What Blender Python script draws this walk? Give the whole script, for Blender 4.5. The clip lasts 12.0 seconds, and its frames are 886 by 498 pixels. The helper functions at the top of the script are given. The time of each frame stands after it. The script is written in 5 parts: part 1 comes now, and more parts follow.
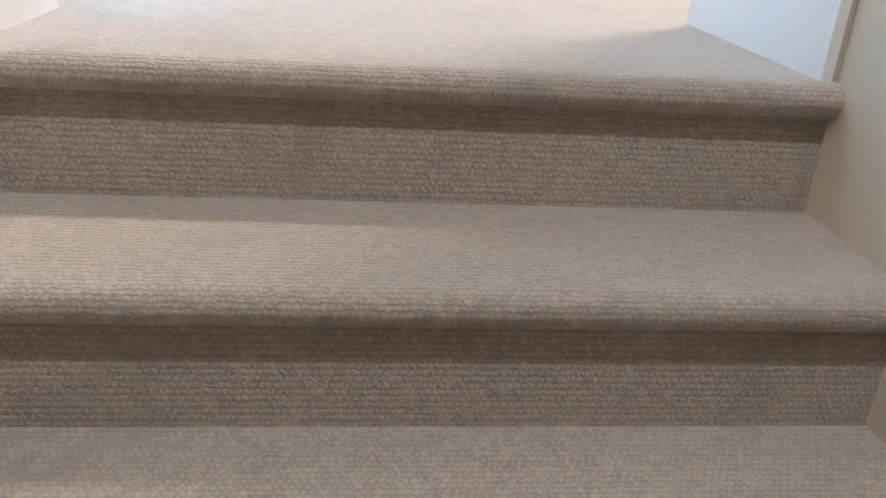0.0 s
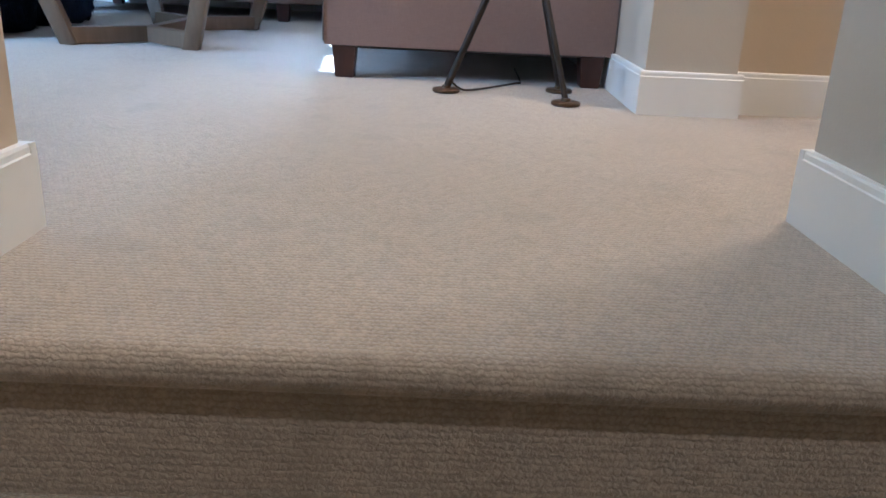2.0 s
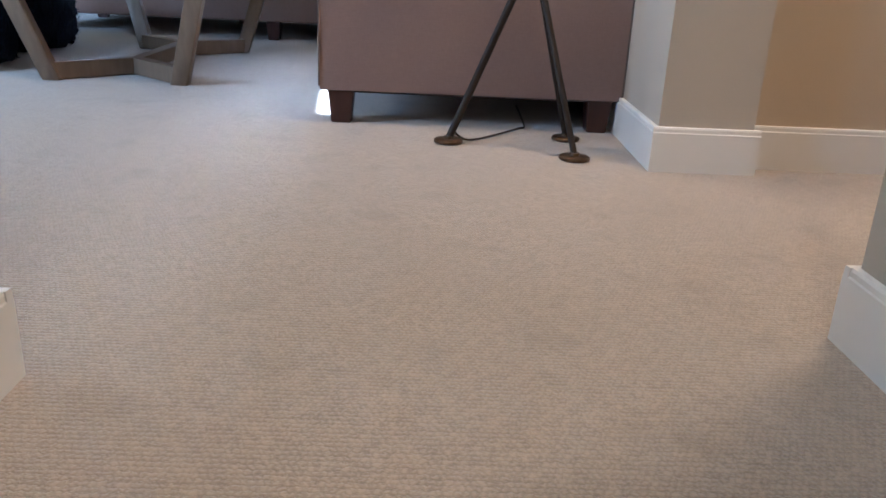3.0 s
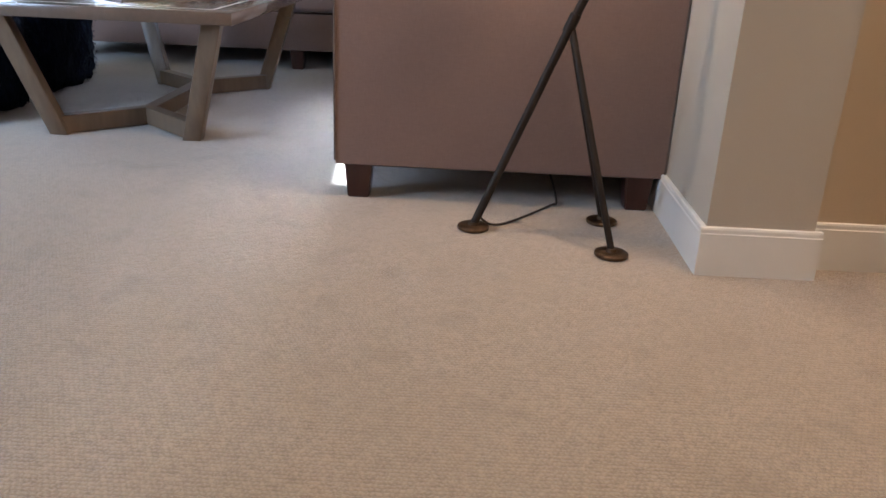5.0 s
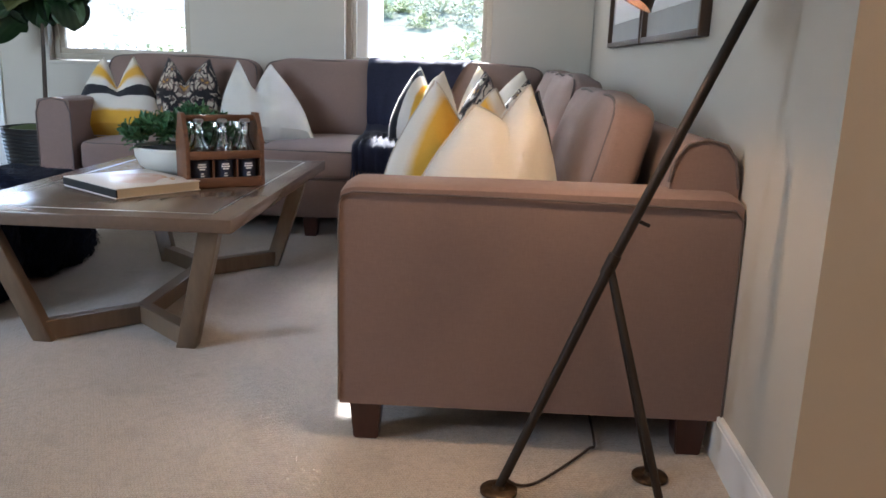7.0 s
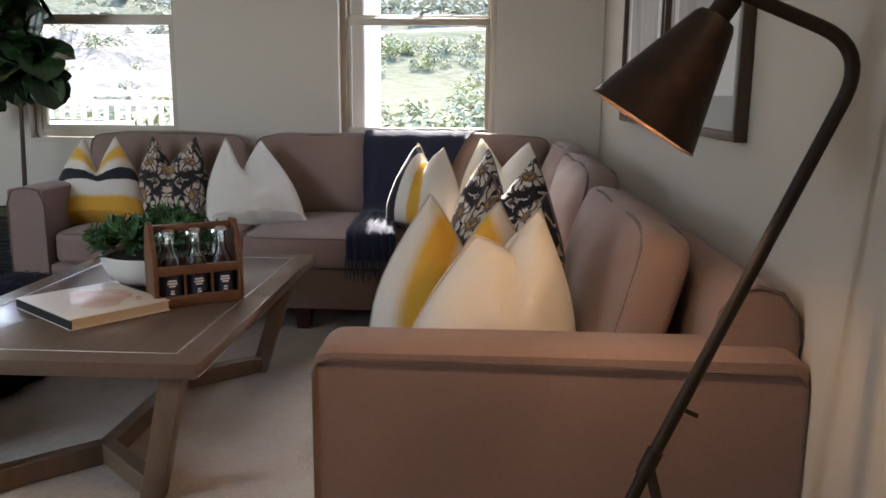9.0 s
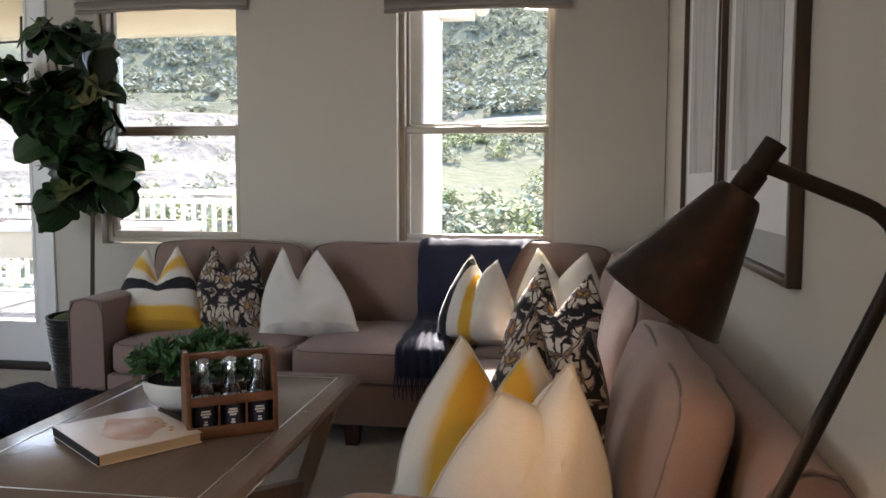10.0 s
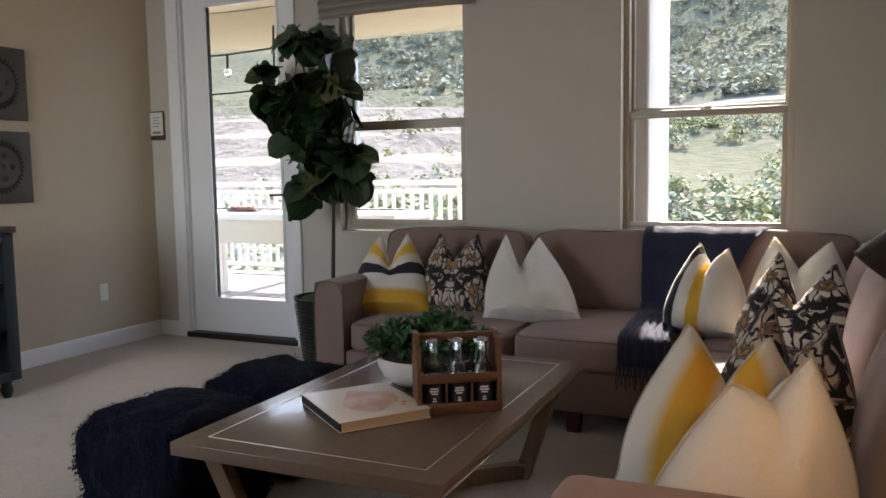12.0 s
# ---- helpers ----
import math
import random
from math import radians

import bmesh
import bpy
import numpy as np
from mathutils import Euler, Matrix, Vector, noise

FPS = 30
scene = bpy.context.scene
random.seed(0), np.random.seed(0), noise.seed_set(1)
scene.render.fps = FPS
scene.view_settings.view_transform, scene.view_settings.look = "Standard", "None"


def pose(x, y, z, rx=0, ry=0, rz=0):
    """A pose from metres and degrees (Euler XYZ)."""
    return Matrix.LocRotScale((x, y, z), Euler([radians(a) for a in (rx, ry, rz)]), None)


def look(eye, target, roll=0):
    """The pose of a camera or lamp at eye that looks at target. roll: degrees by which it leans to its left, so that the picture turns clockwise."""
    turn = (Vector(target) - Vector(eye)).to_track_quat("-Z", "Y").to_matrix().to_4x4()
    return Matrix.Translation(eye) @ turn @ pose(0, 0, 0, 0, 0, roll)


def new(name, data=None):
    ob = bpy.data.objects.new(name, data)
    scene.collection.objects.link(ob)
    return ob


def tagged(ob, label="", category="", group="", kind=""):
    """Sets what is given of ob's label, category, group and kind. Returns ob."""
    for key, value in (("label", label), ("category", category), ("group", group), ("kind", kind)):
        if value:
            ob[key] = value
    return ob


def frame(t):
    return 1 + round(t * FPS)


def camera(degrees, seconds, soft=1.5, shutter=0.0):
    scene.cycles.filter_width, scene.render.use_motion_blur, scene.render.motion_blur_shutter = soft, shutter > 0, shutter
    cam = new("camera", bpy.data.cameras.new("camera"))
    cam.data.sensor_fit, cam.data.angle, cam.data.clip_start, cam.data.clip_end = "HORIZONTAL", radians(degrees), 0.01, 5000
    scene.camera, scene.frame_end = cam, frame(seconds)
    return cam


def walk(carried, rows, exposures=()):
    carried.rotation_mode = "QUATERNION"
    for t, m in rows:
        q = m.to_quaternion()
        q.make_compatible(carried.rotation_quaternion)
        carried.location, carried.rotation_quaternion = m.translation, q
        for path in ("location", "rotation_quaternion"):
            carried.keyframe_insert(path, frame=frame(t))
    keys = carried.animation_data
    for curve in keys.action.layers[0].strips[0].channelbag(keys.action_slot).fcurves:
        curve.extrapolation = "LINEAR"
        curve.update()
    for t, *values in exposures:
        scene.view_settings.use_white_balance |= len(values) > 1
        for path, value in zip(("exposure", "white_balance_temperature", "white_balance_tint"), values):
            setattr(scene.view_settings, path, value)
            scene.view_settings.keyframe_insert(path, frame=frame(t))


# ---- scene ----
LENS = 58.1
cam = camera(LENS, 12.0, soft=1.6)
ROWS = [
    (0.0, 0.0241, -0.9787, 0.1928, -4.69, -24.09, -3.37),
    (0.3, 0.0394, -0.9352, 0.1875, -4.49, -22.57, -2.86),
    (0.6, 0.0501, -0.8590, 0.1819, -4.32, -21.68, -2.86),
    (1.0, 0.0546, -0.7352, 0.2002, -3.72, -21.94, -3.16),
    (1.5, 0.0500, -0.6994, 0.3101, -0.58, -21.08, -2.70),
    (2.0, 0.0600, -0.6830, 0.3429, -0.11, -19.53, -2.65),
    (2.5, 0.0420, -0.5988, 0.3788, -0.46, -18.94, -2.60),
    (3.0, 0.0173, -0.5306, 0.4849, -0.92, -20.19, -2.60),
    (5.0, 0.0334, -0.2661, 0.6798, 1.49, -21.17, -2.44),
    (5.5, 0.0131, -0.1750, 0.7031, 3.18, -19.99, -2.26),
    (6.0, -0.0068, -0.1014, 0.8170, 2.62, -18.68, -2.15),
    (6.5, 0.0175, -0.0396, 0.8774, 2.32, -16.29, -1.41),
    (7.0, 0.0176, 0.0904, 0.9010, 2.82, -13.34, -1.81),
    (9.0, 0.0208, 0.4489, 1.0823, 3.14, -10.76, -0.46),
    (9.5, 0.0534, 0.5111, 1.1673, 3.94, -10.04, 1.24),
    (10.0, 0.1198, 0.5674, 1.2096, 8.58, -4.77, -0.09),
    (10.5, 0.1373, 0.5613, 1.2195, 11.15, -3.23, -0.23),
    (11.0, 0.1519, 0.5509, 1.2216, 12.96, -2.66, 0.06),
    (11.5, 0.1272, 0.5515, 1.2171, 18.60, -3.75, 0.70),
    (12.0, 0.1184, 0.5436, 1.2016, 24.30, -5.42, 0.93),
]
walk(cam, [(t, pose(x, y, z, 90 + pitch, roll, yaw)) for t, x, y, z, yaw, pitch, roll in ROWS],
     exposures=[(0.0, 5.3, 4150, 3), (0.5, 5.0, 4200, 2), (1.0, 4.75, 4250, 2), (2.0, 4.3, 4400, 4), (3.0, 4.0, 4700, 8), (5.0, 3.8, 5250, 11), (6.5, 3.9, 5450, 12), (7.2, 3.35, 5800, 13), (8.8, 3.0, 6300, 16), (9.5, 3.0, 6500, 17), (10.5, 2.65, 6600, 17), (12.0, 2.55, 6700, 18)])

# ---- light ----
SUN_EL, SUN_AZ = radians(34.3), math.atan2(-0.101, 1.0)   # azimuth from +y towards +x
world = bpy.data.worlds.new("sky")
scene.world = world
world.use_nodes = True
wn = world.node_tree.nodes
sky = wn.new("ShaderNodeTexSky")
sky.sky_type, sky.sun_disc = "NISHITA", False
sky.sun_elevation, sky.sun_rotation = SUN_EL, SUN_AZ
bg = wn["Background"]
bg.inputs["Strength"].default_value = 0.15
world.node_tree.links.new(sky.outputs["Color"], bg.inputs["Color"])
sun = new("sun", bpy.data.lights.new("sun", "SUN"))
sun.data.energy, sun.data.angle, sun.data.color = 4.5, radians(0.5), (1.0, 0.95, 0.86)
to_sun = Vector((math.sin(SUN_AZ) * math.cos(SUN_EL), math.cos(SUN_AZ) * math.cos(SUN_EL), math.sin(SUN_EL)))
sun.matrix_world = look(to_sun * 50, (0, 0, 0))


# added daylight fill in an unseen, made-up opening of the stair-side wall
side_fill = new("side_fill_light", bpy.data.lights.new("side_fill_light", "AREA"))
side_fill.data.shape, side_fill.data.size, side_fill.data.size_y = "RECTANGLE", 1.56, 1.36
side_fill.data.energy, side_fill.data.color = 8.5, (0.80, 0.92, 1.0)
side_fill.matrix_world = look((-3.5, 0.20, 1.6), (-3.5, 2.0, 1.6))


# ---- helpers of the scene ----
def finish(bm, name, mat, smooth=True, angle=40):
    me = bpy.data.meshes.new(name)
    bmesh.ops.recalc_face_normals(bm, faces=bm.faces)
    bm.to_mesh(me)
    bm.free()
    if smooth:
        me.shade_smooth()
        me.set_sharp_from_angle(angle=radians(angle))
    for m in mat if isinstance(mat, (list, tuple)) else [mat]:
        me.materials.append(m)
    return me


def part(name, bm, material, parent, label="", smooth=True, m=None):
    """One mesh object under a thing or a part."""
    ob = new(name, finish(bm, name, material, smooth))
    ob.parent = parent
    if m is not None:
        ob.matrix_basis = m
    return tagged(ob, label)


def thing(name, m, label, category, group="", kind=""):
    """An empty at a thing's base."""
    ob = new(name)
    ob.empty_display_size = 0.05
    ob.matrix_basis = m if isinstance(m, Matrix) else Matrix.Translation(m)
    return tagged(ob, label, category, group, kind)


def solid(name, bm, material, label, category, group="", kind="", smooth=True, m=None):
    """A thing that is one mesh."""
    ob = new(name, finish(bm, name, material, smooth))
    if m is not None:
        ob.matrix_basis = m
    return tagged(ob, label, category, group, kind)


def box(bm, x0, x1, y0, y1, z0, z1, bevel=0.0, seg=2, m=None):
    made = bmesh.ops.create_cube(bm, size=1.0, matrix=Matrix.Translation(((x0 + x1) / 2, (y0 + y1) / 2, (z0 + z1) / 2)) @ Matrix.Diagonal((x1 - x0, y1 - y0, z1 - z0, 1)))
    vs = made["verts"]
    if bevel:
        es = list({e for v in vs for e in v.link_edges})
        r = bmesh.ops.bevel(bm, geom=es, offset=bevel, segments=seg, profile=0.5, affect="EDGES")
        vs = list({v for f in r["faces"] for v in f.verts} | {v for v in vs if v.is_valid})
    if m is not None:
        bmesh.ops.transform(bm, matrix=m, verts=vs)
    return bm


def boxes(*rows, bevel=0.0, seg=2):
    bm = bmesh.new()
    for r in rows:
        box(bm, *r, bevel=bevel, seg=seg)
    return bm


def tube(points, r, sides=10, closed=False, r_end=None):
    """A round bar along points."""
    bm = bmesh.new()
    pts = [Vector(p) for p in points]
    n = len(pts)
    rings = []
    side = None
    for i, p in enumerate(pts):
        a = pts[(i - 1) % n] if closed or i else p
        b = pts[(i + 1) % n] if closed or i < n - 1 else p
        d = (b - a).normalized()
        if side is None:
            side = d.cross(Vector((0, 0, 1)) if abs(d.z) < 0.95 else Vector((1, 0, 0)))
        side = (side - d * side.dot(d)).normalized()
        nor = side.cross(d).normalized()
        k = r if r_end is None else r + (r_end - r) * i / (n - 1)
        rings.append([bm.verts.new(p + k * (math.cos(2 * math.pi * j / sides) * side + math.sin(2 * math.pi * j / sides) * nor)) for j in range(sides)])
    for i in range(n if closed else n - 1):
        for j in range(sides):
            bm.faces.new((rings[i][j], rings[i][(j + 1) % sides], rings[(i + 1) % n][(j + 1) % sides], rings[(i + 1) % n][j]))
    if not closed:
        bm.faces.new(rings[0][::-1])
        bm.faces.new(rings[-1])
    return bm


def lathe(profile, sides=24, m=None, cap=True):
    """A turned body from (radius, height) pairs."""
    bm = bmesh.new()
    rings = [[bm.verts.new((r * math.cos(2 * math.pi * j / sides), r * math.sin(2 * math.pi * j / sides), z)) for j in range(sides)] for r, z in profile]
    for a, b in zip(rings, rings[1:]):
        for j in range(sides):
            bm.faces.new((a[j], a[(j + 1) % sides], b[(j + 1) % sides], b[j]))
    if cap:
        bm.faces.new(rings[0][::-1])
        bm.faces.new(rings[-1])
    if m is not None:
        bm.transform(m)
    return bm


def prism(outline, axis, a, b, bevel=0.0):
    """An outline (pairs) swept along an axis from a to b."""
    bm = bmesh.new()

    def at(u, v, w):
        return (w, u, v) if axis == "x" else (u, w, v) if axis == "y" else (u, v, w)
    v0 = [bm.verts.new(at(u, v, a)) for u, v in outline]
    v1 = [bm.verts.new(at(u, v, b)) for u, v in outline]
    n = len(outline)
    for i in range(n):
        bm.faces.new((v0[i], v0[(i + 1) % n], v1[(i + 1) % n], v1[i]))
    bm.faces.new(v0[::-1])
    bm.faces.new(v1)
    if bevel:
        bmesh.ops.bevel(bm, geom=list(bm.edges), offset=bevel, segments=2, profile=0.5, affect="EDGES")
    return bm


# ---- materials ----
class Nodes:
    def __init__(self, name):
        self.mat = bpy.data.materials.new(name)
        self.mat.use_nodes = True
        self.tree = self.mat.node_tree
        self.bsdf = self.tree.nodes["Principled BSDF"]
        self.coord = self.add("ShaderNodeTexCoord")

    def add(self, kind, **values):
        n = self.tree.nodes.new(kind)
        for k, v in values.items():
            n.inputs[k.replace("_", " ")].default_value = v
        return n

    def link(self, a, b):
        self.tree.links.new(a, b)
        return b

    def noise(self, scale, detail=4.0, vector=None, rough=0.55):
        n = self.add("ShaderNodeTexNoise", Scale=scale, Detail=detail, Roughness=rough)
        self.link(vector or self.coord.outputs["Object"], n.inputs["Vector"])
        return n.outputs["Fac"]

    def ramp(self, fac, stops, mode="LINEAR"):
        r = self.add("ShaderNodeValToRGB")
        r.color_ramp.interpolation = mode
        els = r.color_ramp.elements
        while len(els) < len(stops):
            els.new(0.5)
        for e, (p, c) in zip(els, stops):
            e.position, e.color = p, (*c, 1) if len(c) == 3 else c
        self.link(fac, r.inputs["Fac"])
        return r.outputs["Color"]

    def math(self, op, a, b=None, c=None):
        n = self.add("ShaderNodeMath")
        n.operation = op
        for i, v in enumerate((a, b, c)):
            if v is None:
                continue
            if isinstance(v, (int, float)):
                n.inputs[i].default_value = v
            else:
                self.link(v, n.inputs[i])
        return n.outputs[0]

    def mix(self, fac, a, b, mode="MIX"):
        n = self.tree.nodes.new("ShaderNodeMix")
        n.data_type, n.blend_type = "RGBA", mode
        for sock, v in ((n.inputs["Factor"], fac), (n.inputs[6], a), (n.inputs[7], b)):
            if isinstance(v, (int, float)):
                sock.default_value = v
            elif isinstance(v, tuple):
                sock.default_value = (*v, 1)
            else:
                self.link(v, sock)
        return n.outputs[2]

    def bump(self, height, strength=0.3, distance=0.003):
        n = self.add("ShaderNodeBump", Strength=strength, Distance=distance)
        self.link(height, n.inputs["Height"])
        prev = self.bsdf.inputs["Normal"].links
        if prev:
            self.link(prev[0].from_socket, n.inputs["Normal"])
        self.link(n.outputs["Normal"], self.bsdf.inputs["Normal"])

    def mapped(self, scale=(1, 1, 1), source="Object", rot=(0, 0, 0)):
        n = self.add("ShaderNodeMapping")
        n.inputs["Scale"].default_value = scale
        n.inputs["Rotation"].default_value = rot
        self.link(self.coord.outputs[source], n.inputs["Vector"])
        return n.outputs["Vector"]

    def set(self, color=None, rough=0.6, metal=0.0, **more):
        b = self.bsdf
        if color is not None:
            if isinstance(color, tuple):
                b.inputs["Base Color"].default_value = (*color, 1)
            else:
                self.link(color, b.inputs["Base Color"])
        if isinstance(rough, (int, float)):
            b.inputs["Roughness"].default_value = rough
        else:
            self.link(rough, b.inputs["Roughness"])
        b.inputs["Metallic"].default_value = metal
        for k, v in more.items():
            b.inputs[k.replace("_", " ")].default_value = v
        return self.mat


def tint(c, k):
    return tuple(min(1.0, v * k) for v in c)


def plain(name, color, rough=0.6, metal=0.0, grain=60.0, amount=0.12, bump=0.15, distance=0.002, **more):
    """A paint, plastic or metal with two scales of unevenness."""
    n = Nodes(name)
    big, fine = n.noise(grain * 0.06, 3), n.noise(grain, 5)
    col = n.mix(big, tint(color, 1 - amount), tint(color, 1 + amount))
    col = n.mix(n.math("MULTIPLY", fine, 0.35), col, tint(color, 1 - amount * 1.5))
    r = n.math("ADD", n.math("MULTIPLY", fine, 0.15), rough - 0.07)
    n.bump(fine, bump, distance)
    return n.set(col, r, metal, **more)


def cloth(name, color, rough=0.9, thread=420.0, fleck=0.25, bump=0.5, sheen=0.1):
    """Woven upholstery: crossed threads, flecks and soft unevenness."""
    n = Nodes(name)
    warp = n.noise(1.0, 2, n.mapped((thread, thread, thread * 0.12)))
    weft = n.noise(1.0, 2, n.mapped((thread * 0.12, thread * 0.12, thread)))
    big = n.noise(5.0, 3)
    w = n.math("MULTIPLY", n.math("ADD", warp, weft), 0.5)
    col = n.mix(w, tint(color, 1 - fleck), tint(color, 1 + fleck))
    col = n.mix(n.math("MULTIPLY", big, 0.35), col, tint(color, 0.8))
    n.bump(w, bump, 0.0012)
    n.bump(n.noise(14.0, 3), 0.25, 0.006)
    return n.set(col, rough, Sheen_Weight=sheen, Sheen_Roughness=0.5, Specular_IOR_Level=0.2)


def carpet(name, color):
    """Loop-pile carpet: rows of small loops with dark gaps, uneven yarn and footworn patches."""
    n = Nodes(name)
    sep = n.add("ShaderNodeSeparateXYZ")
    n.link(n.coord.outputs["Object"], sep.inputs[0])
    along = n.math("ADD", sep.outputs[1], sep.outputs[2])     # runs down the risers too
    wob = n.add("ShaderNodeTexNoise", Scale=170.0, Detail=4.0)
    n.link(n.coord.outputs["Object"], wob.inputs["Vector"])
    wsep = n.add("ShaderNodeSeparateColor")
    n.link(wob.outputs["Color"], wsep.inputs[0])
    yy = n.math("ADD", n.math("MULTIPLY", along, 118.0), n.math("MULTIPLY", wsep.outputs[0], 1.7))
    xx = n.math("ADD", n.math("MULTIPLY", sep.outputs[0], 118.0), n.math("MULTIPLY", wsep.outputs[1], 2.0))
    row = n.math("FLOOR", yy)
    across = n.math("ADD", xx, n.math("MULTIPLY", n.math("MODULO", row, 2.0), 0.5))
    hump = n.math("SINE", n.math("MULTIPLY", n.math("FRACT", yy), math.pi))
    bead = n.math("ADD", 0.70, n.math("MULTIPLY", n.math("COSINE", n.math("MULTIPLY", across, 2 * math.pi)), 0.30))
    cell = n.add("ShaderNodeCombineXYZ")
    n.link(n.math("FLOOR", n.math("ADD", across, 0.5)), cell.inputs[0])
    n.link(row, cell.inputs[1])
    yarn = n.add("ShaderNodeTexWhiteNoise")
    n.link(cell.outputs[0], yarn.inputs["Vector"])
    # dark slots lie between the rows, deeper beside some loops
    loop = n.math("POWER", n.math("MULTIPLY", n.math("MAXIMUM", hump, 0.0), bead), n.math("ADD", 0.35, n.math("MULTIPLY", yarn.outputs["Value"], 0.7)))
    patch = n.noise(2.2, 4)
    tread_wear = n.noise(7.0, 5)
    fine = n.noise(420.0, 3)
    col = n.mix(loop, tint(color, 0.57), tint(color, 1.19))
    col = n.mix(n.math("MULTIPLY", yarn.outputs["Value"], 0.30), col, tint(color, 0.72))
    col = n.mix(n.math("MULTIPLY", fine, 0.30), col, tint(color, 0.72))
    col = n.mix(n.math("MULTIPLY", n.math("SUBTRACT", patch, 0.42), 1.2), col, tint(color, 0.80))
    col = n.mix(n.math("MULTIPLY", n.math("MAXIMUM", n.math("SUBTRACT", tread_wear, 0.56), 0.0), 3.4), col, tint(color, 0.6))
    n.bump(n.math("ADD", loop, n.math("MULTIPLY", yarn.outputs["Value"], 0.25)), 0.6, 0.003)
    n.bump(n.noise(9.0, 3), 0.2, 0.006)
    return n.set(col, 0.95, Sheen_Weight=0.35, Sheen_Roughness=0.4)


def wood(name, color, scale=(3, 40, 40), rough=0.45, contrast=0.35, bump=0.25, streak=0.4):
    n = Nodes(name)
    g = n.noise(1.0, 6, n.mapped(scale))
    fine = n.noise(1.0, 3, n.mapped(tuple(s * 6 for s in scale)))
    col = n.ramp(g, [(0.25, tint(color, 1 - contrast)), (0.5, color), (0.75, tint(color, 1 + contrast))])
    col = n.mix(n.math("MULTIPLY", fine, streak), col, tint(color, 0.6))
    n.bump(fine, bump, 0.0012)
    return n.set(col, n.math("ADD", n.math("MULTIPLY", g, 0.5 * streak), rough - 0.25 * streak))


def wall_paint(name, color):
    n = Nodes(name)
    tex = n.noise(180.0, 4)
    big = n.noise(1.1, 3)
    col = n.mix(big, tint(color, 0.95), tint(color, 1.04))
    n.bump(tex, 0.25, 0.0012)
    n.bump(n.noise(35.0, 3), 0.12, 0.002)
    return n.set(col, 0.72)


M_CARPET = carpet("loop_carpet", (0.45, 0.385, 0.315))
M_WALL = wall_paint("greige_wall_paint", (0.465, 0.425, 0.36))
M_WALLW = wall_paint("tan_wall_paint", (0.52, 0.43, 0.315))
M_CEIL = wall_paint("ceiling_paint", (0.78, 0.76, 0.72))
M_TRIM = plain("white_trim_paint", (0.76, 0.755, 0.74), 0.38, grain=25, amount=0.04, bump=0.06)
M_SKIRT = plain("cream_skirt_paint", (0.66, 0.60, 0.49), 0.42, grain=25, amount=0.05, bump=0.06)
M_SOFA = cloth("taupe_upholstery", (0.198, 0.135, 0.114))
M_PIPE = plain("dark_piping", (0.11, 0.082, 0.072), 0.85, grain=300)
M_PIPE2 = plain("taupe_piping", (0.105, 0.08, 0.072), 0.85, grain=300)
M_LEG = wood("mahogany_stained_wood", (0.045, 0.014, 0.009), (30, 30, 4), 0.35)
M_TABLE = wood("grey_oak_tabletop", (0.125, 0.088, 0.064), (60, 1.6, 60), 0.20, 0.08, 0.0, 0.05)
M_TLEG = wood("grey_oak_legs", (0.165, 0.112, 0.07), (45, 45, 4), 0.42, 0.22, 0.1)
M_INLAY = plain("pale_metal_inlay", (0.55, 0.53, 0.5), 0.3, 0.8)
M_IRON = plain("bronze_iron", (0.035, 0.026, 0.02), 0.55, 0.6, grain=160, amount=0.4, bump=0.4)
M_WFRAME = plain("tan_vinyl_frame", (0.40, 0.35, 0.275), 0.45, grain=40, amount=0.06, bump=0.05)
M_BLACK = plain("black_cord", (0.012, 0.012, 0.012), 0.6)
n = Nodes("window_glass")
M_GLASS = n.set((1, 1, 1), 0.0, Transmission_Weight=1.0, IOR=1.05)
n = Nodes("bottle_glass")
M_BOTTLE = n.set((0.93, 0.97, 0.97), 0.03, Transmission_Weight=1.0, IOR=1.45)

# ---- structure ----
RISE, GOING, X0, X1 = 0.179, 0.2375, -0.438, 0.625     # stair
H = 3.05
WALL_Y = 5.2


KIND = "structure"


def wall(name, bm, mat, label):
    return solid(name, bm, mat, label, "wall", kind=KIND, smooth=False)


# floor of the room and hall, and the floor under the flight
solid("floor", boxes((-4.5, 3.2, 0.06, 5.2, -0.15, 0.0)), M_CARPET, "beige loop-pile carpet laid over the whole living room floor", "floor", kind=KIND, smooth=False)
solid("floor_lower", boxes((-0.6, 0.75, -4.2, -1.07, -7 * RISE - 0.1, -6 * RISE)), M_CARPET, "beige carpet at the foot of the stairs", "floor", kind=KIND, smooth=False)

# carpeted flight: each step has a rounded nosing and a riser
stairs = thing("stairs", (0, 0, 0), "carpeted staircase with rounded nosings in beige loop pile", "stairs", kind=KIND)
NOSE = 0.023
STEP_Y = [-0.030, -0.030 - GOING, -0.030 - 2 * GOING, -0.705, -0.905, -1.105]     # the lower treads are shorter
for i in range(6):
    y, z = STEP_Y[i], -RISE * i
    back = y + (GOING + 0.05 if i else 0.09)
    prof = [(back, z), (y + NOSE, z)]
    prof += [(y + NOSE - NOSE * math.sin(a), z - NOSE + NOSE * math.cos(a)) for a in [math.pi * k / 10 for k in range(1, 10)]]
    prof += [(y + NOSE, z - 2 * NOSE), (back, z - 2 * NOSE)]
    part("tread", prism(prof, "x", X0, X1), M_CARPET, stairs)
    part("riser", boxes((X0 - 0.014, X1 + 0.014, y + 0.0265, y + 0.075, z - RISE - 0.002, z - 2 * NOSE)), M_CARPET, stairs, smooth=False)

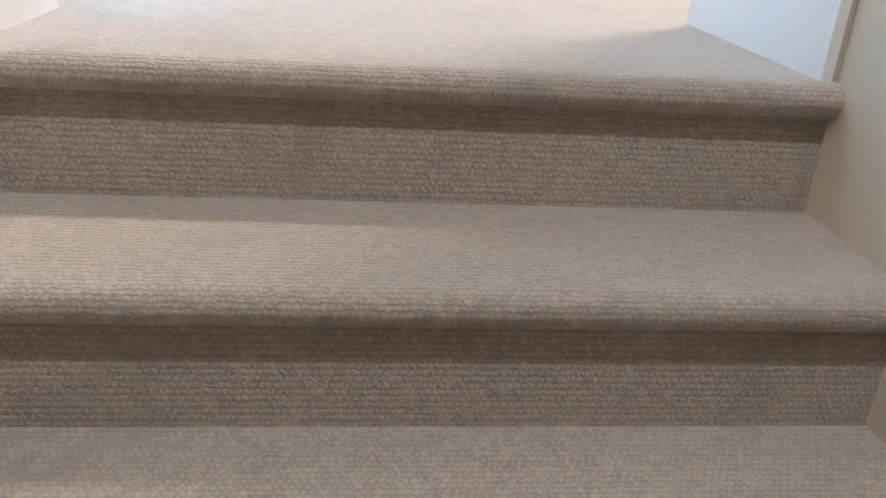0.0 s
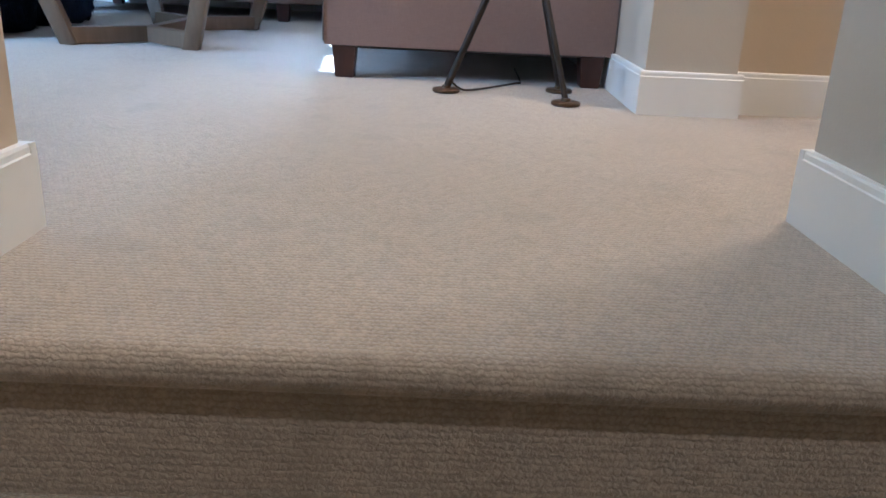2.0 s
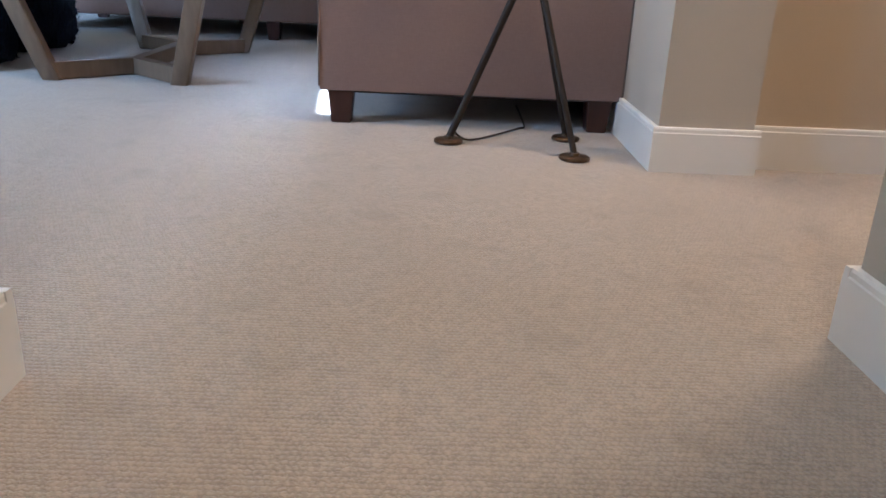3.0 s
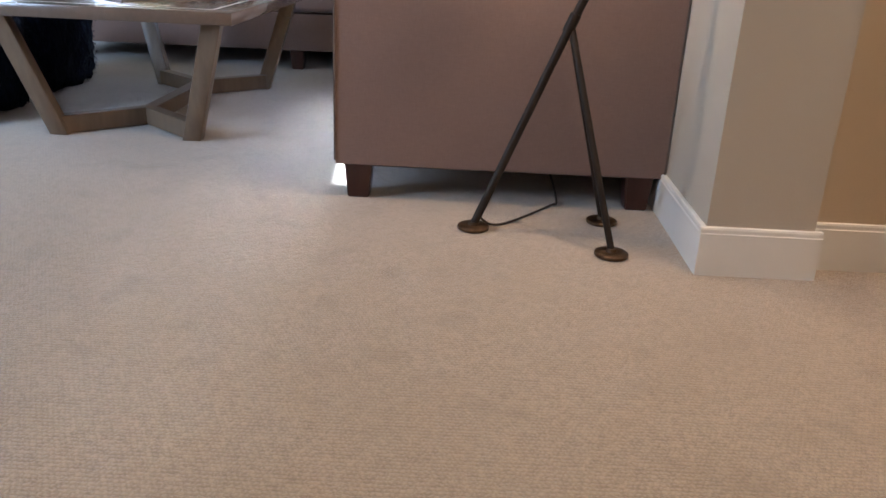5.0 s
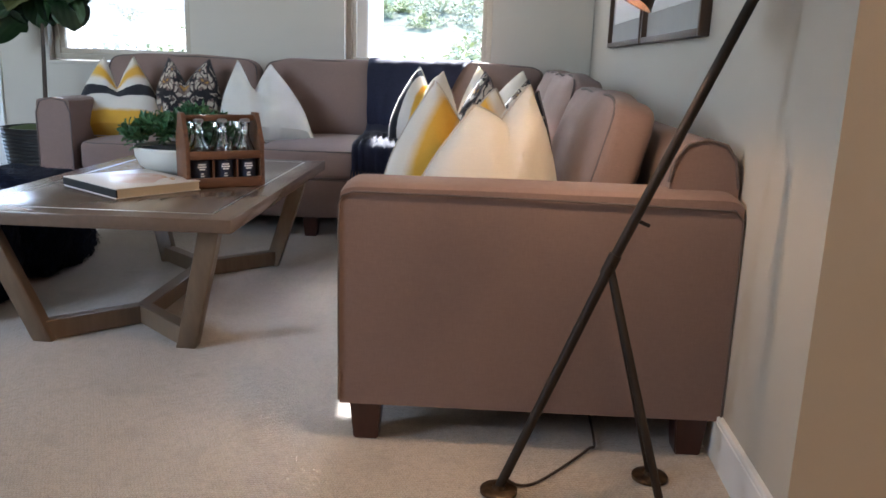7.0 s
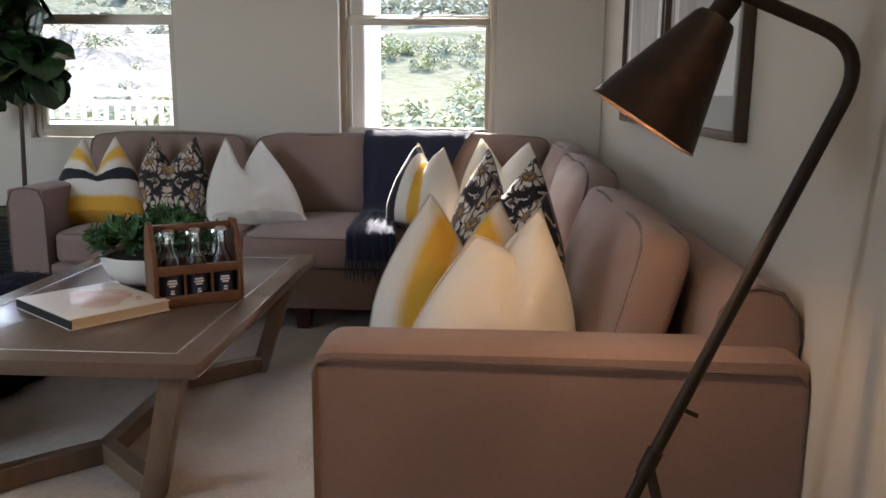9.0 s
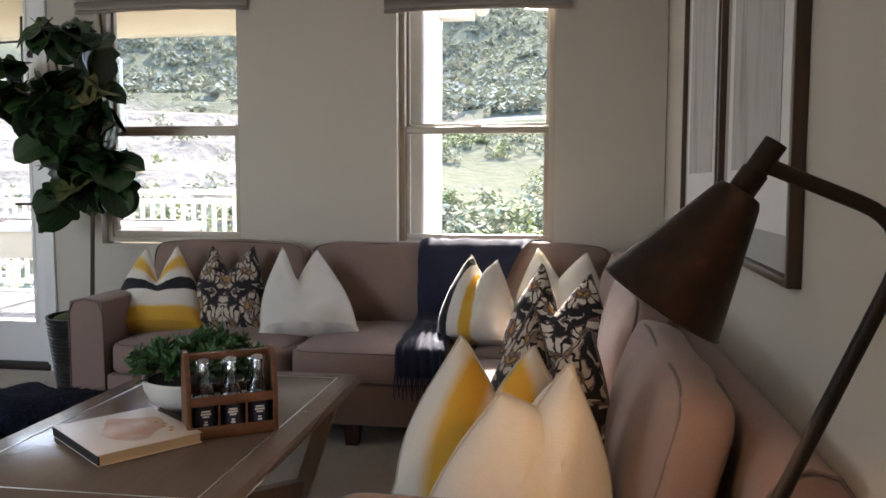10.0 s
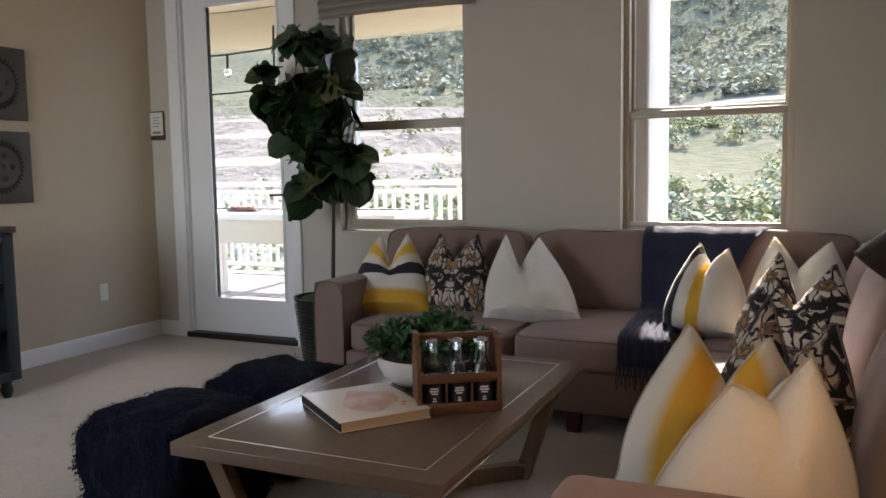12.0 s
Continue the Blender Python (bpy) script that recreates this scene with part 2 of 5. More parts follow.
# walls
wall("wall_stair_right", boxes((X1 + 0.016, X1 + 0.14, -4.2, 0.0, -1.3, H), (0.618, X1 + 0.14, 0.0, 0.466, -1.3, H)), M_WALL, "painted wall beside the stairs")
wall("wall_stair_left", boxes((X0 - 0.17, X0 - 0.016, -4.2, 0.292, -1.3, H)), M_WALLW, "tan painted wall beside the stairs")
wall("wall_stair_back", boxes((-0.6, 0.75, -4.32, -4.2, -1.3, H)), M_WALL, "painted wall behind the stairs")
# the unseen opening is added only to hold the daylight fill
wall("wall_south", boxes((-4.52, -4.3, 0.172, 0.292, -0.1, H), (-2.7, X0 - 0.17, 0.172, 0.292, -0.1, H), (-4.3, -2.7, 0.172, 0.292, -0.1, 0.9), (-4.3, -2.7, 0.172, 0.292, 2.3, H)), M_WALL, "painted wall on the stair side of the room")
wall("wall_west", boxes((-4.52, -4.4, 0.292, 5.4, -0.1, H)), M_WALLW, "tan painted side wall")
# the wall behind the sofa runs very slightly outward
bm = bmesh.new()
pts = [(0.60, 1.42), (0.84, 1.42), (0.84, 5.4), (0.69, 5.4)]
lo = [bm.verts.new((x, y, -0.1)) for x, y in pts]
hi = [bm.verts.new((x, y, H)) for x, y in pts]
for i in range(4):
    bm.faces.new((lo[i], lo[(i + 1) % 4], hi[(i + 1) % 4], hi[i]))
bm.faces.new(lo)
bm.faces.new(hi)
wall("wall_east", bm, M_WALL, "greige painted wall behind the sofa")
wall("wall_hall_north", boxes((0.84, 3.2, 1.49, 1.61, -0.1, H)), M_WALLW, "tan painted hall wall")
wall("wall_hall_south", boxes((X1 + 0.14, 3.2, 0.346, 0.466, -0.1, H)), M_WALL, "painted hall wall")
wall("wall_hall_end", boxes((3.2, 3.32, 0.346, 1.61, -0.1, H)), M_WALLW, "tan painted wall at the hall's end")

W1 = (-2.75, -1.83, 0.80, 2.45)
W2 = (-0.855, 0.065, 0.80, 2.45)
D1 = (-4.10, -3.13, 0.0, 2.57)
Y0, Y1 = WALL_Y, 5.42
bm = boxes((-4.4, D1[0], Y0, Y1, -0.1, H), (D1[0], D1[1], Y0, Y1, D1[3], H), (D1[1], W1[0], Y0, Y1, -0.1, H),
           (W1[0], W1[1], Y0, Y1, -0.1, W1[2]), (W1[0], W1[1], Y0, Y1, W1[3], H), (W1[1], W2[0], Y0, Y1, -0.1, H),
           (W2[0], W2[1], Y0, Y1, -0.1, W2[2]), (W2[0], W2[1], Y0, Y1, W2[3], H), (W2[1], 0.68, Y0, Y1, -0.1, H))
wall("wall_north", bm, M_WALL, "greige painted wall with two windows and a glazed door")
solid("ceiling", boxes((-4.52, 3.32, -4.32, 5.42, H, H + 0.12)), M_CEIL, "white painted ceiling", "ceiling", kind=KIND, smooth=False)

# baseboards: a tall flat board with a small moulded cap
BH = 0.113


def baseboard(a, b, inward, h=BH, mat=M_TRIM, z=0.0):
    """From a to b on the floor; inward: the side that it faces."""
    a, b, n_ = Vector((*a, 0)), Vector((*b, 0)), Vector((*inward, 0))
    prof = [(0, 0), (0.015, 0), (0.015, h - 0.014), (0.0132, h - 0.012), (0.0132, h - 0.004), (0.0112, h), (0, h)]
    bm = bmesh.new()
    r0 = [bm.verts.new(a + n_ * u + Vector((0, 0, v + z))) for u, v in prof]
    r1 = [bm.verts.new(b + n_ * u + Vector((0, 0, v + z))) for u, v in prof]
    k = len(prof)
    for i in range(k):
        bm.faces.new((r0[i], r0[(i + 1) % k], r1[(i + 1) % k], r1[i]))
    bm.faces.new(r0)
    bm.faces.new(r1)
    return solid("baseboard", bm, mat, "white painted baseboard with a moulded cap", "baseboard", kind=KIND, smooth=False)


baseboard((0.618, 0.0), (0.618, 0.466), (-1, 0))
baseboard((0.603, 0.466), (3.2, 0.466), (0, 1))
baseboard((X0 - 0.016, 0.0), (X0 - 0.016, 0.292), (1, 0))
baseboard((X0 - 0.001, 0.292), (-4.4, 0.292), (0, 1))
baseboard((0.60, 1.42), (0.684, 5.2), (-1, 0))
baseboard((0.585, 1.42), (0.855, 1.42), (0, -1))
baseboard((0.84, 1.49), (3.2, 1.49), (0, -1))
baseboard((-4.4, 0.292), (-4.4, 5.2), (1, 0))
baseboard((-4.4, 5.2), (D1[0] - 0.10, 5.2), (0, -1))
baseboard((D1[1] + 0.06, 5.2), (0.68, 5.2), (0, -1))

# cream skirt boards beside the flight, and the plain stop at the top
for x, s, nm in ((X1 + 0.016, -1, "skirt board on the open side"), (X0 - 0.016, 1, "skirt board")):
    prof = [(-0.002, -0.35), (-0.002, 0.125), (-0.05, 0.125), (-0.19, 0.03), (-0.62, 0.03 - 1.86 * RISE), (-1.30, 0.03 - 5.4 * RISE), (-1.30, -0.35 - 6 * RISE)]
    solid("trim", prism(prof, "x", min(x, x + s * 0.016), max(x, x + s * 0.016)), M_SKIRT, "cream painted stair " + nm, "trim", kind=KIND, smooth=False)


# ---- windows ----
def window(name, x0, x1, z0, z1, label):
    """A single-hung window: outer frame, fixed upper sash, lower sash further in, sill and panes."""
    w = thing(name, (0, 0, 0), label, "window", kind=KIND)
    f = 0.035
    part("window_frame", boxes((x0, x0 + f, 5.27, 5.37, z0 + 0.03, z1), (x1 - f, x1, 5.27, 5.37, z0 + 0.03, z1), (x0 + f, x1 - f, 5.27, 5.37, z1 - f, z1), (x0 + f, x1 - f, 5.27, 5.37, z0 + 0.03, z0 + 0.03 + f), bevel=0.003), M_WFRAME, w)
    mid = z0 + 0.72
    part("upper_sash", boxes((x0 + f, x1 - f, 5.33, 5.36, mid + 0.015, mid + 0.04), (x0 + f, x0 + f + 0.018, 5.33, 5.36, mid + 0.04, z1 - f), (x1 - f - 0.018, x1 - f, 5.33, 5.36, mid + 0.04, z1 - f), bevel=0.002), M_WFRAME, w)
    s = 0.028
    part("lower_sash", boxes((x0 + f, x1 - f, 5.285, 5.32, mid - 0.022, mid + 0.02), (x0 + f, x0 + f + s, 5.285, 5.32, z0 + 0.1, mid - 0.022), (x1 - f - s, x1 - f, 5.285, 5.32, z0 + 0.1, mid - 0.022), (x0 + f, x1 - f, 5.285, 5.32, z0 + 0.065, z0 + 0.1), bevel=0.003), M_WFRAME, w)
    cx = (x0 + x1) / 2
    part("sash_lock", boxes((cx - 0.03, cx + 0.03, 5.275, 5.30, mid + 0.021, mid + 0.03), (cx - 0.008, cx + 0.03, 5.268, 5.28, mid + 0.026, mid + 0.036), bevel=0.002), M_WFRAME, w, "small tan latch")
    part("window_sill", boxes((x0 - 0.0, x1 + 0.0, 5.19, 5.27, z0, z0 + 0.022), bevel=0.004), M_WALL, w)
    for nm, box_ in (("pane", (x0 + f, x1 - f, 5.344, 5.348, mid + 0.03, z1 - f)), ("pane", (x0 + f + 0.01, x1 - f - 0.01, 5.302, 5.306, z0 + 0.09, mid))):
        g = part(nm, boxes(box_), M_GLASS, w, "clear window pane", smooth=False)
        g.visible_shadow = False
    return w


window("window_1", *W1, "tan-framed single-hung window looking on the covered porch")
window("window_2", *W2, "tan-framed single-hung window looking on the hillside")

# glazed door with white stiles and casing
door = thing("door_1", (0, 0, 0), "white door with one tall glass light and a dark threshold, closed", "door", kind=KIND)
dx0, dx1, dz1 = D1[0] + 0.02, D1[1] - 0.02, 2.545
gx0, gx1, gz0, gz1 = -3.875, -3.245, 0.30, 2.43
part("door_leaf", boxes((dx0, gx0, 5.235, 5.28, 0.045, dz1), (gx1, dx1, 5.235, 5.28, 0.045, dz1), (gx0, gx1, 5.235, 5.28, 0.045, gz0), (gx0, gx1, 5.235, 5.28, gz1, dz1)), M_TRIM, door, smooth=False)
part("glazing_bead", boxes((gx0 - 0.012, gx0 + 0.008, 5.226, 5.236, gz0, gz1), (gx1 - 0.008, gx1 + 0.012, 5.226, 5.236, gz0, gz1), (gx0 - 0.012, gx1 + 0.012, 5.226, 5.236, gz0 - 0.014, gz0 + 0.006), (gx0 - 0.012, gx1 + 0.012, 5.226, 5.236, gz1 - 0.006, gz1 + 0.014), bevel=0.002), M_TRIM, door)
part("glass_edge", boxes((gx0, gx0 + 0.006, 5.24, 5.275, gz0, gz1)), M_BLACK, door, "dark glazing seal", smooth=False)
g = part("pane", boxes((gx0, gx1, 5.256, 5.260, gz0, gz1)), M_GLASS, door, "clear door glass", smooth=False)
g.visible_shadow = False
part("door_jamb", boxes((D1[0], D1[0] + 0.018, 5.2, 5.42, 0, D1[3]), (D1[1] - 0.018, D1[1], 5.2, 5.42, 0, D1[3]), (D1[0] + 0.018, D1[1] - 0.018, 5.2, 5.42, D1[3] - 0.02, D1[3])), M_TRIM, door, smooth=False)
part("casing", boxes((D1[0] - 0.10, D1[0] + 0.008, 5.178, 5.198, 0, D1[3] + 0.10), (D1[1] - 0.008, D1[1] + 0.06, 5.178, 5.198, 0, D1[3] + 0.10), (D1[0] + 0.008, D1[1] - 0.008, 5.178, 5.198, D1[3] - 0.01, D1[3] + 0.10), bevel=0.004), M_TRIM, door)
part("threshold", boxes((D1[0] - 0.02, D1[1] + 0.01, 5.165, 5.30, 0.001, 0.042), bevel=0.006), plain("dark_bronze_threshold", (0.022, 0.014, 0.011), 0.5, 0.4), door, "dark bronze threshold")
handle = part("door_handle", boxes((-3.205, -3.165, 5.222, 5.235, 0.88, 1.16), bevel=0.004), M_IRON, door, "dark bronze lever handle on a long plate")
part("lever", tube([(-3.185, 5.225, 1.07), (-3.185, 5.175, 1.07), (-3.20, 5.170, 1.07), (-3.31, 5.168, 1.068)], 0.008), M_IRON, handle)


# ---- roman shades ----
M_SHADE = cloth("linen_shade", (0.40, 0.355, 0.31), thread=500, fleck=0.15, bump=0.4)


def roman_shade(x0, x1, zb, label):
    """A raised shade: a flat top panel and a stack of sagging folds."""
    sh = thing("roman_shade", ((x0 + x1) / 2, 5.19, zb), label, "shade", "roman shades")
    hw = (x1 - x0) / 2
    folds = [(0.0, 0.052, 0.045), (0.038, 0.060, 0.052), (0.085, 0.066, 0.058), (0.150, 0.062, 0.075), (0.225, 0.05, 0.32)]
    for k, (z0, d, h) in enumerate(folds):
        bm = bmesh.new()
        nx, nz = 26, 8
        grid = {}
        for i in range(nx + 1):
            u = i / nx * 2 - 1
            sag = 0.014 * (1 - u * u) * (1 if k < 3 else 0.5) + 0.007 * noise.noise((u * 2.3, k * 3.1, x0))
            for j in range(nz + 1):
                v = j / nz
                bulge = math.sin(math.pi * min(1, v * 1.15)) * 0.014 if k < 4 else 0.004 * math.sin(math.pi * v)
                y = -(d - 0.03 * v * (k < 4)) - bulge
                grid[i, j] = bm.verts.new((u * hw, y + 0.03, z0 + h * v + sag * (1 - 0.4 * v) - 0.012))
        for i in range(nx):
            for j in range(nz):
                bm.faces.new((grid[i, j], grid[i + 1, j], grid[i + 1, j + 1], grid[i, j + 1]))
        bmesh.ops.solidify(bm, geom=bm.faces[:], thickness=0.006)
        part("fold" if k < 4 else "shade_panel", bm, M_SHADE, sh)
    part("lining", boxes((-hw + 0.005, hw - 0.005, -0.012, -0.006, 0.005, 0.5)), M_SHADE, sh, smooth=False)
    part("headrail", boxes((-hw, hw, -0.05, 0.008, 0.50, 0.54), bevel=0.004), M_SHADE, sh)
    return sh


roman_shade(-2.86, -1.755, 2.24, "taupe linen roman shade raised above the porch window")
roman_shade(-0.92, 0.155, 2.19, "taupe linen roman shade raised above the hillside window")


# ---- sectional sofa ----
def puff(w, d, h, e=5.0, bulge=(0.0, 0.0, 0.0), seed=0.0, n=14, wrinkle=0.004):
    """A stuffed block w x d x h about the origin: rounded edges, bulged faces, faint wrinkles."""
    bm = bmesh.new()
    bmesh.ops.create_cube(bm, size=2.0)
    bmesh.ops.subdivide_edges(bm, edges=bm.edges[:], cuts=n, use_grid_fill=True)
    half = Vector((w / 2, d / 2, h / 2))
    for v in bm.verts:
        p = v.co.copy()
        q = Vector([math.copysign(math.sin(abs(c) * math.pi / 2) ** 0.9, c) for c in p])
        k = (abs(q.x) ** e + abs(q.y) ** e + abs(q.z) ** e) ** (1 / e)
        q /= max(k, 1e-6)
        soft = (1 - q.x ** 2, 1 - q.y ** 2, 1 - q.z ** 2)
        out = Vector((q.x * half.x + math.copysign(bulge[0], q.x) * soft[1] * soft[2] * abs(q.x) ** 3,
                      q.y * half.y + math.copysign(bulge[1], q.y) * soft[0] * soft[2] * abs(q.y) ** 3,
                      q.z * half.z + math.copysign(bulge[2], q.z) * soft[0] * soft[1] * abs(q.z) ** 3))
        f = noise.noise(out * 9 + Vector((seed, seed * 2, 0))) * wrinkle + noise.noise(out * 25 + Vector((seed, 0, 5))) * wrinkle * 0.4
        v.co = out + q.normalized() * f
    return bm


def welt(w, h, e, level, lift=0.0015):
    """Points of the seam of a stuffed block, w x h, at a level from 0 (middle) to 1 (face)."""
    f = (1 - level ** e) ** (1 / e)
    pts = []
    for k in range(64):
        a = 2 * math.pi * (k + 0.5) / 64
        c, v = math.cos(a), math.sin(a)
        c, v = math.copysign(abs(c) ** 0.6, c), math.copysign(abs(v) ** 0.6, v)
        q = (abs(c) ** e + abs(v) ** e) ** (-1 / e)
        pts.append((c * q * (w / 2 * f + lift), v * q * (h / 2 * f + lift)))
    return pts


sofa = thing("sectional_sofa", (-0.3, 4.0, 0), "taupe fabric L-shaped sectional sofa with dark piping and loose cushions", "sofa")
OFF = Vector((0.3, -4.0, 0))


def sofa_part(name, bm, mat=None, label="", at=(0, 0, 0), rot=None, parent=None):
    m = Matrix.Translation(Vector(at) + OFF) if parent is None else Matrix.Translation(Vector(at))
    if rot is not None:
        m = m @ rot
    return part(name, bm, mat or M_SOFA, parent or sofa, label, m=m)


FRONT, ARM_Z, ARM_T = 4.0, 0.635, 0.16
NX0, NX1, NY0 = -0.29, 0.603, 1.84      # near wing
WX0, WY1 = -2.20, 5.10                  # window wing


def arm_prof(t, z0=0.10, seam=0.597, crest=ARM_Z):
    """The arm's section: straight sides to the seam, crowned top."""
    top = [(t * (0.5 - 0.5 * math.cos(a)), seam + (crest - seam) * math.sin(a) ** 0.38) for a in [math.pi * k / 12 for k in range(1, 12)]]
    return [(0, z0)] + [(0, z0 + (seam - z0) * k / 4) for k in range(1, 5)] + top + [(t, seam - (seam - z0) * k / 4) for k in range(5)]


def arm_loft(prof, x0, x1, seam=0.597, r=0.045):
    """An arm along x whose crowned top rolls down at both ends."""
    bm = bmesh.new()
    ds = [r * (1 - math.cos(math.pi / 2 * k / 6)) for k in range(7)]
    stations = [(x0 + d, d) for d in ds] + [(x0 + (x1 - x0) * f, r) for f in (0.2, 0.4, 0.6, 0.8)] + [(x1 - d, d) for d in reversed(ds)]
    rings = []
    for x, d in stations:
        k = 0.25 + 0.75 * math.sqrt(max(0.0, 1 - (1 - min(1.0, d / r)) ** 2))
        sagged = 0.003 * noise.noise((x * 4, 0, 3))
        rings.append([bm.verts.new((x, u, v if v <= seam else seam + (v - seam) * k + sagged)) for u, v in prof])
    n_ = len(prof)
    for a, b in zip(rings, rings[1:]):
        for q in range(n_):
            bm.faces.new((a[q], a[(q + 1) % n_], b[(q + 1) % n_], b[q]))
    bm.faces.new(rings[0])
    bm.faces.new(rings[-1])
    return bm


near = sofa_part("arm", arm_loft([(NY0 + u, v) for u, v in arm_prof(ARM_T)], NX0, NX1), label="taupe sofa arm with a crowned top")
part("piping", tube([(NX0 - 0.002, NY0 - 0.003, 0.11), (NX0 - 0.002, NY0 - 0.003, 0.58), (NX0 + 0.006, NY0 - 0.004, 0.600), (NX0 + 0.03, NY0 - 0.004, 0.610), (0.15, NY0 - 0.005, 0.608), (NX1 - 0.02, NY0 - 0.004, 0.599), (NX1 + 0.001, NY0 - 0.003, 0.575), (NX1 + 0.002, NY0 - 0.003, 0.11)], 0.0027, 8), M_PIPE, near, "dark piping")
part("lining", boxes((NX0 + 0.02, NX1 - 0.02, NY0 + 0.02, NY0 + ARM_T, 0.092, 0.1)), M_BLACK, near, smooth=False)
far = sofa_part("arm", prism([(WX0 + u, v + 0.022 * (v > 0.5)) for u, v in arm_prof(0.17)], "y", FRONT + 0.02, WY1 - 0.05), label="taupe sofa arm with a crowned top")
part("piping", tube([(WX0 - 0.002, FRONT + 0.017, 0.11), (WX0 - 0.002, FRONT + 0.017, 0.585), (WX0 + 0.02, FRONT + 0.016, 0.641), (WX0 + 0.085, FRONT + 0.016, 0.658), (WX0 + 0.15, FRONT + 0.016, 0.641), (WX0 + 0.172, FRONT + 0.017, 0.585), (WX0 + 0.172, FRONT + 0.017, 0.3)], 0.0036, 8), M_PIPE2, far, "dark piping")

sofa_part("base", boxes((NX0, NX1, NY0 + ARM_T, FRONT, 0.10, 0.30), bevel=0.015), label="upholstered base rail")
sofa_part("base", boxes((WX0 + 0.17, NX1, FRONT + 0.03, WY1, 0.10, 0.295), bevel=0.015), label="upholstered base rail")
# backs: frames with rolled tops
back_prof = [(0, 0.25), (0.0, 0.65), (0.01, 0.70), (0.035, 0.735), (0.075, 0.748), (0.12, 0.735), (0.145, 0.70), (0.155, 0.64), (0.155, 0.11)]
sofa_part("back_frame", prism([(NX1 - 0.155 + u, v) for u, v in back_prof], "y", NY0 + 0.055, WY1), label="upholstered back rail with a rolled top")
sofa_part("back_frame", prism([(WY1 - 0.155 + u, v + 0.02) for u, v in back_prof], "x", WX0 + 0.05, NX1), label="upholstered back rail with a rolled top")
part_end = part("back_piping", tube([(NX1 - 0.157 + u + OFF.x, NY0 + 0.053 + OFF.y, v) for u, v in back_prof[1:-1]], 0.004, 8), M_PIPE, sofa, "dark piping")


def seat_cushion(x0, x1, y0, y1, front, seed):
    w, d, h = x1 - x0, y1 - y0, 0.155
    zc = 0.295 + h / 2
    c = sofa_part("seat_cushion", puff(w - 0.006, d - 0.006, h, 9, (0, 0, 0.018), seed), at=((x0 + x1) / 2, (y0 + y1) / 2, zc), label="taupe seat cushion with dark piping")
    for s in (1, -1):
        part("piping", tube([(u, v, s * 0.86 * h / 2) for u, v in welt(w - 0.006, d - 0.006, 9, 0.86)], 0.0036, 6, closed=True), M_PIPE2, c)
    return c


seat_cushion(NX0 - 0.005, 0.42, NY0 + ARM_T + 0.005, 3.0, "x", 1)
seat_cushion(NX0 - 0.005, 0.42, 3.0, FRONT, "x", 2)
seat_cushion(-0.29, 0.42, FRONT, 4.94, "y", 3)
seat_cushion(-1.13, -0.29, FRONT - 0.005, 4.94, "y", 4)
seat_cushion(WX0 + 0.175, -1.13, FRONT - 0.005, 4.94, "y", 5)


def back_cushion(cx, cy, z0, width, height, thick, yaw, lean, seed, label="taupe back cushion with dark piping"):
    """A boxed back cushion that leans on the frame; local x is its width, local y its thickness."""
    rot = Matrix.Rotation(radians(yaw), 4, "Z") @ Matrix.Rotation(radians(-lean), 4, "X")
    c = sofa_part("back_cushion", puff(width, thick, height, 8, (0.006, 0.046, 0.016), seed, wrinkle=0.010), at=(cx, cy, z0 + height / 2), rot=rot, label=label)
    for s in (1, -1):
        pts = [(u, s * 0.84 * thick / 2, v + 0.004 * math.sin(u * 14 + seed)) for u, v in welt(width, height, 8, 0.84, 0.002)]
        part("piping", tube(pts, 0.0038, 6, closed=True), M_PIPE2, c)
    return c


# along the window
back_cushion(-1.745, 4.87, 0.43, 0.91, 0.44, 0.17, 0, 8, 1.0)
back_cushion(-0.80, 4.87, 0.43, 0.94, 0.44, 0.17, 0, 8, 2.0)
back_cushion(0.02, 4.87, 0.43, 0.70, 0.445, 0.17, 0, 8, 3.0)
# along the wall
back_cushion(0.345, 2.50, 0.435, 0.95, 0.385, 0.115, -90, 15, 4.0)
back_cushion(0.360, 3.47, 0.435, 0.95, 0.42, 0.12, -90, 12, 5.0)
back_cushion(0.385, 4.37, 0.435, 0.80, 0.42, 0.12, -90, 11, 6.0)
# legs
for x, y in ((NX0 + 0.06, NY0 + 0.05), (NX1 - 0.06, NY0 + 0.05), (NX0 + 0.06, FRONT - 0.12), (-0.83, FRONT + 0.08), (WX0 + 0.07, FRONT + 0.08), (WX0 + 0.07, WY1 - 0.08), (-1.2, WY1 - 0.08), (NX1 - 0.06, WY1 - 0.08)):
    bm = bmesh.new()
    bmesh.ops.create_cone(bm, cap_ends=True, segments=4, radius1=0.042, radius2=0.054, depth=0.10, matrix=Matrix.Translation((0, 0, 0.05)) @ Matrix.Rotation(radians(45), 4, "Z"))
    bmesh.ops.bevel(bm, geom=bm.edges[:], offset=0.003, segments=2, affect="EDGES")
    sofa_part("leg", bm, M_LEG, "tapered dark red-brown wooden leg", at=(x, y, 0.0))

